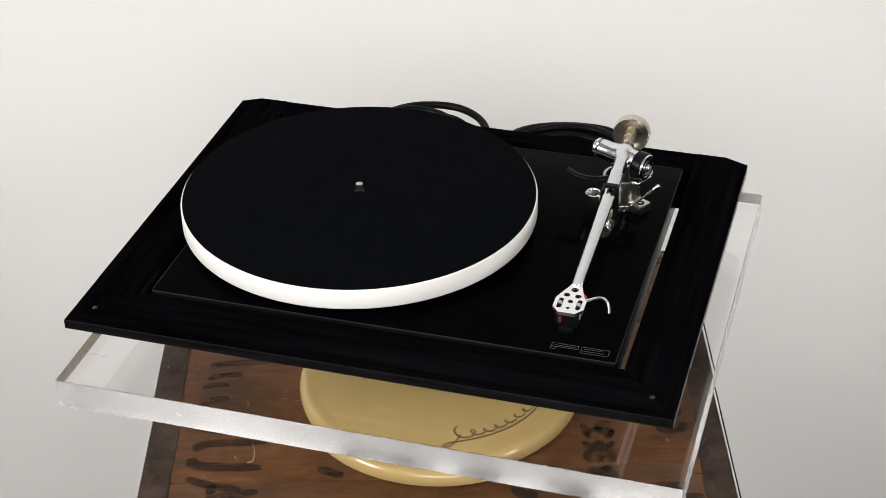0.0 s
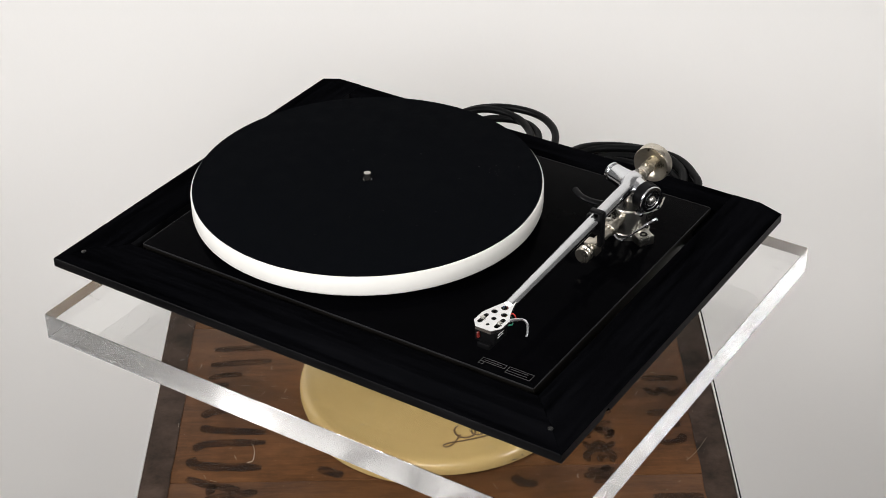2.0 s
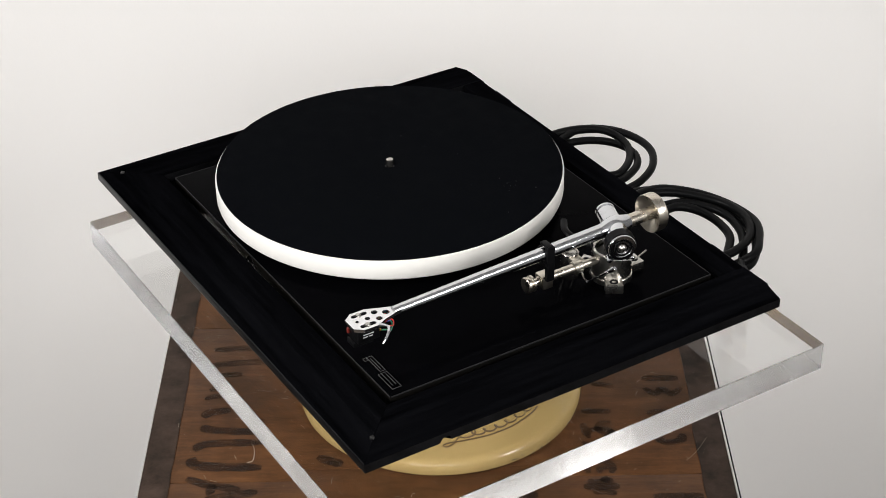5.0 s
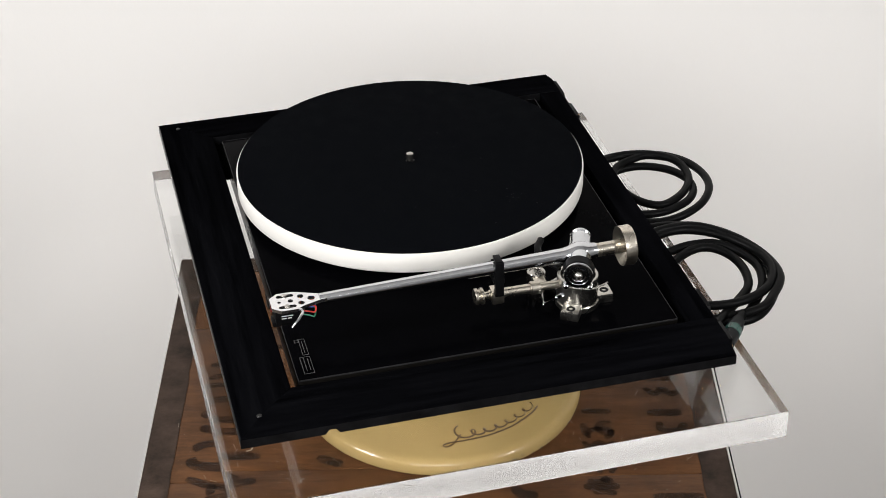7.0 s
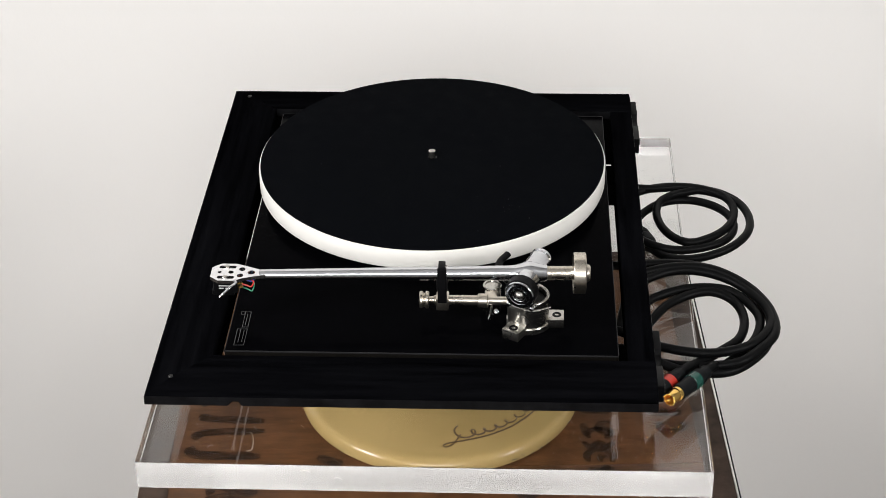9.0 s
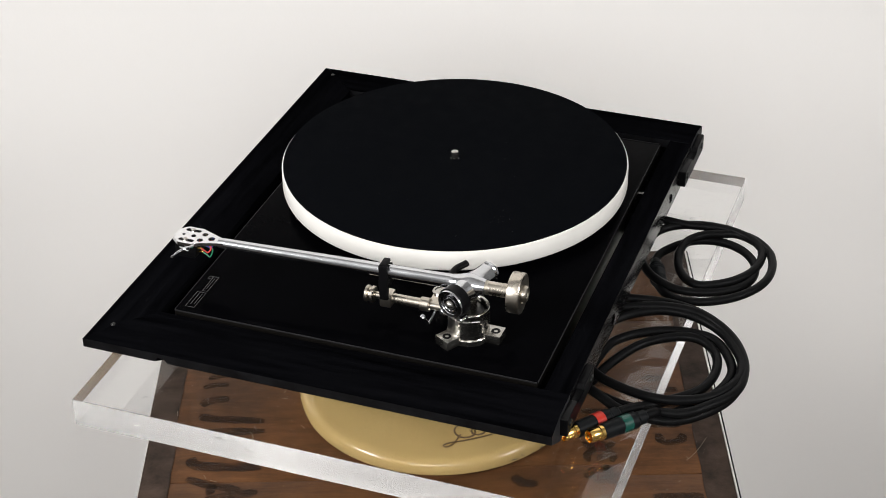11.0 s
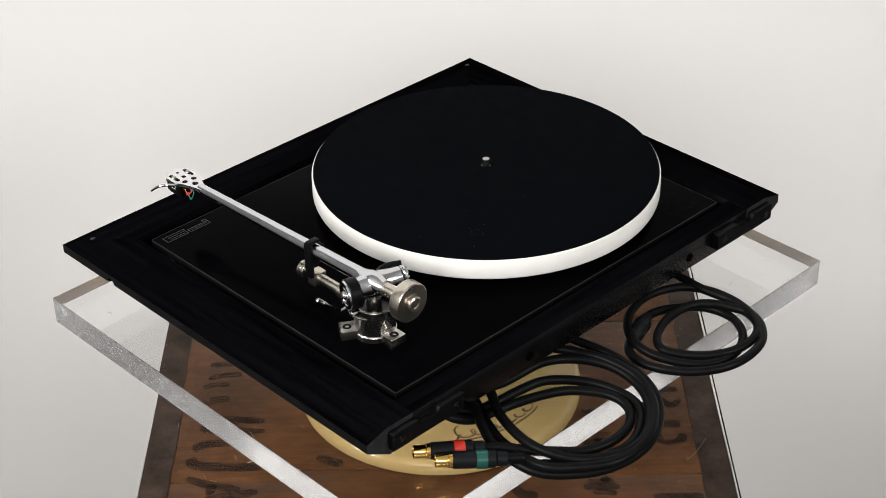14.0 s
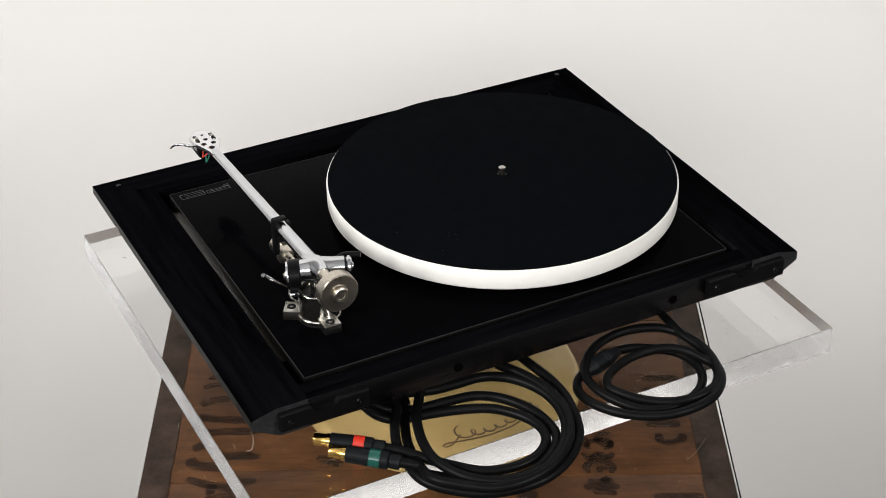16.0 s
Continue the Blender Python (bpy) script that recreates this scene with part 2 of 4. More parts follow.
def circle(x, y, r, n=16, sx=1.0, sy=1.0):
    return [(x + r * sx * math.cos(2 * math.pi * i / n), y + r * sy * math.sin(2 * math.pi * i / n)) for i in range(n)]


def thing(name, label, category, group=""):
    return tagged(new(name), label, category, group)


B = bmesh.new

# ---------------------------------------------------------------- the room


def build_room():
    r = {k: v / K for k, v in ROOM.items()}
    t = 0.12

    def wall(name, mat, x0, x1, y0, y1, label):
        """A wall with its window opening right through it, and the window's frame."""
        bm = B()
        z0, z1 = r["z0"], r["z1"]
        hole = OPENINGS.get(name)
        if not hole:
            box(bm, x0, x1, y0, y1, z0, z1)
        else:
            c, h, w, hh = (v / K for v in hole)
            along_x = (x1 - x0) > (y1 - y0)

            def piece(a, b, za, zb, m=bm, inset=0.0):
                if along_x:
                    box(m, a, b, y0 + inset, y1 - inset, za, zb)
                else:
                    box(m, x0 + inset, x1 - inset, a, b, za, zb)

            lo, hi = (x0, x1) if along_x else (y0, y1)
            piece(lo, c - w / 2, z0, z1)
            piece(c + w / 2, hi, z0, z1)
            piece(c - w / 2, c + w / 2, z0, h - hh / 2)
            piece(c - w / 2, c + w / 2, h + hh / 2, z1)
            fm = B()
            f = 0.04
            for a, b, za, zb in ((c - w / 2, c - w / 2 + f, h - hh / 2, h + hh / 2), (c + w / 2 - f, c + w / 2, h - hh / 2, h + hh / 2), (c - w / 2 + f, c + w / 2 - f, h - hh / 2, h - hh / 2 + f), (c - w / 2 + f, c + w / 2 - f, h + hh / 2 - f, h + hh / 2)):
                piece(a, b, za, zb, fm, 0.045)
            number = list(OPENINGS).index(name) + 1
            tagged(part("window_%d" % number, fm, WALL, smooth=False), "white painted window frame in the wall", "window", kind="structure")
        tagged(part(name, bm, mat, smooth=False), label, "wall", kind="structure")

    wall("wall_back", WALL, r["x0"] - t, r["x1"] + t, r["y1"], r["y1"] + t, "plain white painted wall behind the crate")
    # unseen closing walls, darker than the back wall to lessen bounce
    wall("wall_front", BOUNCE_CUT_WALL, r["x0"] - t, r["x1"] + t, r["y0"] - t, r["y0"], "plain unseen wall, grey to cut bounced light")
    wall("wall_left", BOUNCE_CUT_WALL, r["x0"] - t, r["x0"], r["y0"], r["y1"], "plain unseen wall, grey to cut bounced light")
    wall("wall_right", BOUNCE_CUT_WALL, r["x1"], r["x1"] + t, r["y0"], r["y1"], "plain unseen wall, grey to cut bounced light")
    bm = B()
    box(bm, r["x0"] - t, r["x1"] + t, r["y0"] - t, r["y1"] + t, r["z0"] - t, r["z0"])
    tagged(part("floor", bm, FLOOR_MAT, smooth=False), "plain unseen wooden floor, dark to cut bounced light", "floor", kind="structure")
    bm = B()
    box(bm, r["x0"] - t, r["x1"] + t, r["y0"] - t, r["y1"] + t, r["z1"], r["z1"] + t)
    tagged(part("ceiling", bm, CEILING, smooth=False), "plain unseen ceiling, grey to cut bounced light", "ceiling", kind="structure")


# ---------------------------------------------------------------- the crate
ZC = -0.117


def build_crate():
    c = thing("wooden_crate", "worn brown wooden crate with black stencilled marks and dark edges", "crate")
    x0, x1, y0, y1 = -0.2365, 0.2315, -0.215, 0.198
    zf = ROOM["z0"] / K
    for (a, b, d, e) in ((x0, x1, y0, y0 + 0.006), (x0, x1, y1 - 0.006, y1), (x0, x0 + 0.006, y0 + 0.006, y1 - 0.006), (x1 - 0.006, x1, y0 + 0.006, y1 - 0.006)):
        bm = B()
        box(bm, a, b, d, e, zf, ZC - 0.0125)
        part("side_panel", bm, CRATE_SIDE, c)
    seams = [y0, -0.1035, 0.088, y1]
    for a, b in zip(seams, seams[1:]):
        bm = B()
        box(bm, x0 + 0.004, x1 - 0.005, a + 0.0003, b - 0.0003, ZC - 0.012, ZC, 0.0007)
        part("plank", bm, CRATE, c)
    for a, b in ((x0, x0 + 0.0228), (x1 - 0.0275, x1 - 0.0042)):
        bm = B()
        n = 40
        rows = []
        for i in range(n + 1):
            y = y0 + (y1 - y0) * i / n
            w = 0.0012 * noise.noise(Vector((a * 50, y * 60, 0)))
            xa, xb = (a, b + w) if a < 0 else (a + w, b)
            rows.append([bm.verts.new((xa, y, ZC - 0.0125)), bm.verts.new((xa, y, ZC + 0.0005)), bm.verts.new((xb, y, ZC + 0.0005)), bm.verts.new((xb, y, ZC - 0.0125))])
        for p, q in zip(rows, rows[1:]):
            for k in range(4):
                bm.faces.new((p[k], p[(k + 1) % 4], q[(k + 1) % 4], q[k]))
        bm.faces.new(rows[0])
        bm.faces.new(rows[-1])
        part("edge_strip", bm, STRIP, c, "dark brown taped edge")
    bm = B()
    box(bm, x0 + 0.023, x1 - 0.028, y1 - 0.022, y1 - 0.0005, ZC - 0.002, ZC + 0.0006)
    part("edge_strip", bm, STRIP, c, "dark brown taped edge")
    for a, b in ((x1 - 0.004, x1 - 0.0024), (x0 - 0.0009, x0 - 0.0001)):
        bm = B()
        box(bm, a, b, y0, y1, ZC - 0.03, ZC + 0.0008, 0.0003)
        part("metal_edge", bm, TIN, c, "thin bright metal edging")
    bm = B()
    box(bm, x1 - 0.0022, x1 - 0.0009, y0, y1, ZC - 0.03, ZC - 0.0005)
    part("metal_edge", bm, BLACK_PLASTIC, c, "thin dark metal edging")
    # stencilled strokes: the points of each brush mark, then its width
    strokes = [((-0.197, 0.003), (-0.188, 0.0065), (-0.176, 0.007), 0.0060), ((-0.196, -0.0215), (-0.190, -0.0150), (-0.174, -0.0125), 0.0085),
               ((-0.1965, -0.0340), (-0.185, -0.0385), (-0.143, -0.0426), 0.0085), ((-0.199, -0.0640), (-0.188, -0.0560), (-0.142, -0.0555), 0.0085),
               ((-0.200, -0.0735), (-0.193, -0.0835), (-0.143, -0.0870), 0.0095), ((-0.201, -0.0985), (-0.186, -0.1060), (-0.158, -0.1135), 0.0080),
               ((-0.180, -0.1060), (-0.181, -0.1150), (-0.179, -0.1180), 0.0070), ((-0.184, -0.1240), (-0.165, -0.1205), (-0.144, -0.1160), 0.0080),
               ((-0.194, 0.0340), (-0.170, 0.0365), (-0.143, 0.0390), 0.0075), ((-0.193, 0.0560), (-0.165, 0.0575), (-0.135, 0.0590), 0.0075), ((-0.194, 0.0150), (-0.182, 0.0195), (-0.166, 0.0205), 0.0065),
               ((0.167, 0.0050), (0.182, 0.0048), (0.198, 0.0045), 0.0072), ((0.168, -0.0075), (0.176, -0.0160), (0.183, -0.0100), (0.190, -0.0165), (0.199, -0.0085), 0.0062),
               ((0.1670, -0.0415), (0.181, -0.0413), (0.195, -0.0410), 0.0085), ((0.1750, -0.0530), (0.1775, -0.0630), (0.186, -0.0650), (0.1930, -0.0615), (0.1950, -0.0540), 0.0075),
               ((0.163, -0.1310), (0.182, -0.1312), (0.202, -0.1310), 0.0085), ((0.114, -0.0370), (0.126, -0.0378), (0.138, -0.0383), 0.0062),
               ((0.1140, -0.0530), (0.1150, -0.0610), (0.1160, -0.0690), 0.0062), ((0.137, -0.0520), (0.128, -0.0540), (0.126, -0.0620), (0.133, -0.0670), (0.138, -0.0620), 0.0055),
               ((0.112, -0.0760), (0.118, -0.0830), (0.125, -0.0770), (0.131, -0.0830), (0.137, -0.0770), 0.0055), ((0.110, -0.1172), (0.124, -0.1174), (0.138, -0.1172), 0.0075),
               ((0.126, -0.1060), (0.128, -0.1090), (0.131, -0.1105), 0.0065), ((0.056, -0.1150), (0.061, -0.1240), (0.074, -0.1260), 0.0085), ((-0.098, -0.0890), (-0.088, -0.0940), (-0.078, -0.0985), 0.0085),
               ((0.125, -0.0005), (0.134, -0.0025), (0.143, -0.0048), 0.0060),
               ((0.1177, -0.0719), (0.1174, -0.0647), (0.1246, -0.0599), (0.1336, -0.0609), (0.1353, -0.0681), (0.1303, -0.0729), 0.0052), ((0.1153, -0.1011), (0.1142, -0.0928), (0.1201, -0.0867), (0.1299, -0.0877), (0.1347, -0.0934), (0.1331, -0.1016), 0.0060), ((0.1242, -0.1013), (0.1248, -0.0945), (0.1310, -0.0953), 0.0050), ((0.1137, -0.1099), (0.1224, -0.1115), (0.1341, -0.1098), 0.0060), ((0.1170, -0.1241), (0.1249, -0.1236), (0.1352, -0.1259), 0.0060)]
    rng = random.Random(4)
    for *way, w in strokes:
        path = spline([(x, y, 0) for x, y in way], 8)
        bm = B()
        up, dn = [], []
        for i, p in enumerate(path):
            t = i / (len(path) - 1)
            d = path[min(i + 1, len(path) - 1)] - path[max(i - 1, 0)]
            nrm = Vector((-d.y, d.x, 0)).normalized()
            h = w * 0.55 * (0.55 + 0.45 * min(1, t * 6) * min(1, (1 - t) * 9)) * rng.uniform(0.88, 1.08)
            up.append(bm.verts.new((*(p + nrm * h).xy, ZC + 0.0003)))
            dn.append(bm.verts.new((*(p - nrm * h).xy, ZC + 0.0003)))
        for i in range(len(path) - 1):
            bm.faces.new((dn[i], dn[i + 1], up[i + 1], up[i]))
        part("stencil_bar", bm, INK, c)
    for i, way in enumerate(([(-0.1538, -0.0560, ZC + 0.0006), (-0.1510, -0.0618, ZC + 0.0006), (-0.1499, -0.0711, ZC + 0.0006), (-0.1506, -0.0788, ZC + 0.0006), (-0.1545, -0.0808, ZC + 0.0006)], [(0.1939, -0.0880, ZC + 0.0006), (0.2028, -0.0778, ZC + 0.0006), (0.2134, -0.0602, ZC + 0.0006)])):
        bm = B()
        tube(bm, spline(way, 6), lambda t: 0.0001 + 0.0005 * t * (i == 0), 6, 0.2)
        part("scratch", bm, SCUFF, c, "pale curved scratch")
    bm = B()
    for i in range(330):
        x, y = rng.uniform(-0.22, 0.21), rng.uniform(-0.13, 0.17)
        a, le, w = rng.uniform(0, 6.28), rng.choice((0.0003, 0.0004, 0.0006, 0.0010, 0.0030)), rng.uniform(0.00008, 0.00022)
        dx, dy = math.cos(a), math.sin(a)
        q = [(x - dx * le - dy * w, y - dy * le + dx * w), (x + dx * le - dy * w * 0.4, y + dy * le + dx * w * 0.4), (x + dx * le + dy * w * 0.4, y + dy * le - dx * w * 0.4), (x - dx * le + dy * w, y - dy * le - dx * w)]
        bm.faces.new([bm.verts.new((px, py, ZC + 0.0009)) for px, py in q])
    tagged(part("scuffs", bm, SCUFF, c, "pale scratches and specks"), kind="stuff")


# ---------------------------------------------------------------- the round display base


def build_base():
    b = thing("round_base", "cream-yellow enamelled round metal base with brown script, on the crate", "base")
    bm = B()
    lathe(bm, [(0, ZC + 0.0006), (0.1145, ZC + 0.0006), (0.1160, ZC + 0.002), (0.1165, -0.1120), (0.1158, -0.1075), (0.1135, -0.1045), (0.1100, -0.1030), (0.1060, -0.1030), (0.100, -0.1020), (0.08, -0.0985), (0.05, -0.096), (0.031, -0.095), (0, -0.095)], seg=96)
    part("dish", bm, ENAMEL, b)
    bm = B()
    lathe(bm, [(0, -0.0952), (0.03, -0.0952), (0.03, -0.028), (0.045, -0.026), (0.045, -0.0232), (0, -0.0232)], seg=48)
    part("post", bm, BLACK_PLASTIC, b, "dark central turning post")

    rng = random.Random(21)
    for i in range(11):
        a, q = radians(rng.uniform(-66, -28)), rng.uniform(0.5, 1.0)
        bm = B()
        ball(bm, (0, 0, 0), 0.0016, 10)
        bm.transform(Matrix.Translation((0.1152 * math.cos(a), 0.1152 * math.sin(a), -0.1105 - 0.004 * rng.random())) @ Matrix.Rotation(a, 4, "Z") @ Matrix.Diagonal((1.0, 1.8 * q, 0.7 * q, 1)))
        part("chip", bm, CHIP, b, "dark chip in the enamel")

    def on_dish(az, r):
        z = -0.0985 - (r - 0.08) * 0.175 + 0.0003
        return Vector((r * math.cos(radians(az)), r * math.sin(radians(az)), z))

    bm = B()
    pts = []
    for i in range(241):
        t = i / 240
        ph = 2 * math.pi * 7 * t
        big = 1.0 + 1.6 * max(0, 1 - t * 6)
        pts.append(on_dish(-80 + 46 * t - 1.9 * big * math.sin(ph), 0.0880 - 0.0026 * big * math.cos(ph) - 0.002 * (big - 1)))
    tube(bm, pts, 0.00072, 6, 0.35)
    part("script_mark", bm, SCRIPT, b, "brown cursive line mark")
    bm = B()
    pts = [on_dish(a, r) for a, r in ((-80, 0.087), (-82, 0.091), (-85, 0.0965), (-88, 0.0985), (-89, 0.0965), (-86, 0.0945), (-76, 0.0935), (-64, 0.0935), (-52, 0.0935), (-40, 0.0932), (-33, 0.0925))]
    tube(bm, spline(pts, 8), 0.0007, 6, 0.35)
    part("script_mark", bm, SCRIPT, b, "brown underlining flourish")


# ---------------------------------------------------------------- the clear slab


def build_slab():
    s = thing("acrylic_slab", "thick clear acrylic slab with polished edges on the round base", "slab")
    bm = B()
    box(bm, -0.2366, 0.2307, -0.2005, 0.1992, -0.0228, 0.0, 0.0003, 1)
    ob = part("slab", bm, ACRYLIC, s, smooth=False)
    ob.data.materials.append(ACRYLIC_EDGE)
    for f in ob.data.polygons:
        f.material_index = 1 if abs(f.normal.z) < 0.5 else 0
    ob.visible_shadow = False
    rng = random.Random(12)
    for face, px, pz in (("front", -0.137, -0.010), ("right", -0.150, -0.009), ("right", -0.082, -0.007), ("right", -0.060, -0.013), ("top", -0.222, -0.165), ("top", 0.214, -0.150)):
        pts = []
        a = rng.uniform(0, 6.28)
        for k in range(7):
            u, v = 0.0035 * math.cos(a + k * 0.32), 0.0026 * math.sin(a + k * 0.32) * rng.uniform(0.8, 1)
            pts.append({"front": (px + u, -0.2006, pz + v), "right": (0.2308, px + u, pz + v), "top": (px + u, pz + v, 0.0001)}[face])
        bm = B()
        tube(bm, spline(pts, 4), 0.00018, 5)
        part("scratch", bm, SCRATCH, s, "faint grey scratch")
    bm = B()
    for i in range(120):
        near = i % 3
        x = rng.uniform(-0.225, 0.22) if near else rng.gauss(-0.150, 0.030)
        y = rng.choice((rng.uniform(-0.195, -0.150), rng.uniform(0.150, 0.195))) if near else rng.gauss(0.172, 0.012)
        if abs(x) > 0.228 or abs(y) > 0.197:
            continue
        a, bend, le, w = rng.uniform(0, 6.28), rng.uniform(-0.5, 0.5), rng.uniform(0.001, 0.007), rng.uniform(0.00005, 0.00012)
        rows = []
        for k in range(5):
            d = a + bend * k
            x, y = x + le / 4 * math.cos(d), y + le / 4 * math.sin(d)
            rows.append([bm.verts.new((x - w * math.sin(d), y + w * math.cos(d), 0.00015)), bm.verts.new((x + w * math.sin(d), y - w * math.cos(d), 0.00015))])
        for p, q in zip(rows, rows[1:]):
            bm.faces.new((p[0], p[1], q[1], q[0]))
    tagged(part("fine_scratches", bm, SCRATCH, s, "fine pale scratches on the clear top"), kind="stuff")
    return s


# ---------------------------------------------------------------- the record player
PX0, PX1, PY0, PY1 = -0.179, 0.1705, -0.1425, 0.1345   # top plate
OX0, OX1, OY0, OY1 = -0.185, 0.1782, -0.1492, 0.1410   # opening in the frame
ZP, ZF, ZB = 0.0530, 0.0545, 0.0310


def build_frame(rp):
    # levels of the tapered outer profile: left, right, front, height
    lev = [(OX0, OX1, OY0, ZF), (-0.2085, 0.2015, -0.1725, ZF), (-0.2270, 0.2200, -0.1910, 0.0497), (-0.2270, 0.2200, -0.1910, 0.0425), (-0.2070, 0.2000, -0.1710, ZB), (OX0, OX1, OY0, ZB)]
    yb = 0.1595

    def rail(a, b, mat):
        bm = B()
        va = [bm.verts.new(p) for p in a]
        vb = [bm.verts.new(p) for p in b]
        n = len(a)
        for i in range(n):
            bm.faces.new((va[i], va[(i + 1) % n], vb[(i + 1) % n], vb[i]))
        bm.faces.new(va)
        bm.faces.new(vb)
        bmesh.ops.bevel(bm, geom=list(bm.edges), offset=0.0007, segments=2, affect="EDGES", profile=0.5)
        ob = part("rail", bm, mat, rp, "black-stained ash frame rail")
        ob.data.materials.append(EDGE_SHEEN_WOOD)
        # front face and upper arris take the lighter copy as painted sheen
        for f in ob.data.polygons:
            f.material_index = 1 if f.normal.y < -0.9 or (f.area < 6e-4 and f.normal.y < -0.45 and f.normal.z > 0) else 0

    fl = [(l, f, z) for l, r, f, z in lev]
    fr = [(r, f, z) for l, r, f, z in lev]
    rail(fl, fr, BLACK_WOOD_X)

    def side_rail(first, pick, notches):
        bm = B()
        rows = [first]
        for y, lift in notches:
            rows.append([(pick(v), y, v[3] + (lift if k in (3, 4) else 0)) for k, v in enumerate(lev)])
        rows.append([(pick(v), yb, v[3]) for v in lev])
        rows = [[bm.verts.new(p) for p in r] for r in rows]
        for p, q in zip(rows, rows[1:]):
            for i in range(6):
                bm.faces.new((p[i], p[(i + 1) % 6], q[(i + 1) % 6], q[i]))
        bm.faces.new(rows[0])
        end = bm.faces.new(rows[-1])
        sharp = [e for e in bm.edges if len(e.link_faces) == 2 and e.calc_face_angle(0) > radians(15)]
        bmesh.ops.bevel(bm, geom=sharp, offset=0.0006, segments=2, affect="EDGES", profile=0.5)
        ob = part("rail", bm, BLACK_WOOD_Y, rp, "black-stained ash frame rail")
        ob.data.materials.append(END_GRAIN)
        ob.data.materials.append(EDGE_SHEEN_WOOD)
        # end grain at the back; outer face and arris carry the painted sheen
        for f in ob.data.polygons:
            f.material_index = 1 if f.normal.y > 0.9 else 2 if abs(f.normal.x) > 0.9 or (f.area < 6e-4 and abs(f.normal.x) > 0.45 and f.normal.z > 0) else 0

    side_rail(fl, lambda v: v[0], [])
    side_rail(fr, lambda v: v[1], [(-0.1338, 0.0), (-0.1312, 0.0036), (-0.1262, 0.0036), (-0.1240, 0.0)])
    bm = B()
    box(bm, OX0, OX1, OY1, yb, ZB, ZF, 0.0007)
    back = part("rail", bm, BACK_SHEEN_WOOD, rp, "black-stained ash back rail with sheen added on its back face")
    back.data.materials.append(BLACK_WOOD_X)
    # only the back face gets the added sheen, the rest plain ash
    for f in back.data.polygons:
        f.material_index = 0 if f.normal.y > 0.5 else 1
    # bridges that hold the plate in the frame; near-black puts in the gaps' shade
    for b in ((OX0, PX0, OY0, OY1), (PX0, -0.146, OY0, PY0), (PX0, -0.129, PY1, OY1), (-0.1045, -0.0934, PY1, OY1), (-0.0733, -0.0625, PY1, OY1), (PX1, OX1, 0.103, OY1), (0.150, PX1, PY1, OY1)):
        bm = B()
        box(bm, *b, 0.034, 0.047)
        part("bridge", bm, RECESS_SHADE, rp)
    # cover screws near the corners
    for x, y in ((-0.209, -0.1759), (0.2024, -0.1749)):
        bm = B()
        rod(bm, (x, y, 0.0505), (x, y, 0.0545), 0.0020, seg=16)
        part("screw", bm, DARK_STEEL, rp, "small dark screw head")
    # hinge mounts on the back
    for x0, x1 in ((0.135, 0.201), (-0.2115, -0.1435)):
        m = (x0 + x1) / 2
        bm = B()
        outline = [(x0, 0.0365), (x1, 0.0365), (x1, 0.0505), (m + 0.010, 0.0505), (m + 0.008, 0.0462), (m - 0.008, 0.0462), (m - 0.010, 0.0505), (x0, 0.0505)]
        lo = [bm.verts.new((x, yb - 0.001, z)) for x, z in outline]
        hi = [bm.verts.new((x, yb + 0.0052, z)) for x, z in outline]
        for i in range(8):
            bm.faces.new((lo[i], lo[(i + 1) % 8], hi[(i + 1) % 8], hi[i]))
        bm.faces.new(lo)
        bm.faces.new(hi)
        bmesh.ops.bevel(bm, geom=[e for e in bm.edges], offset=0.0005, segments=1, affect="EDGES")
        h = part("hinge_mount", bm, BLACK_PLASTIC, rp, "black hinge mount with a notch")
        for x in (x0 + 0.0075, x1 - 0.0075):
            bm = B()
            lathe(bm, [(0.0008, 0.0002), (0.0012, 0.001), (0.0024, 0.001), (0.0028, 0.0), (0.0028, -0.001), (0, -0.001), (0.0008, 0.0002)], axis_matrix((x, yb + 0.0052, 0.0435), (x, yb + 1, 0.0435)), 16)
            part("screw", bm, DARK_STEEL, h, "small dark steel screw")
    # round holes as flat discs, their inner shade painted black
    for x in (0.064, -0.115):
        bm = B()
        lathe(bm, [(0, 0.0001), (0.0029, 0.0001), (0.0031, 0.0004), (0.0036, 0.0004), (0.0037, 0)], axis_matrix((x, yb, 0.0412), (x, yb + 1, 0.0412)), 20)
        part("socket", bm, RECESS_SHADE, rp, "flat dark disc for the shade in a small round hole")
    # rubber feet
    for x, y in ((0.105, 0.1180), (-0.120, 0.1020), (0.0, -0.120)):
        bm = B()
        lathe(bm, [(0, 0.0002), (0.016, 0.0002), (0.0185, 0.002), (0.019, 0.012), (0.0165, 0.022), (0.014, 0.0335), (0, 0.0335)], Matrix.Translation((x, y, 0)), 32)
        part("foot", bm, RUBBER, rp, "black rubber foot")


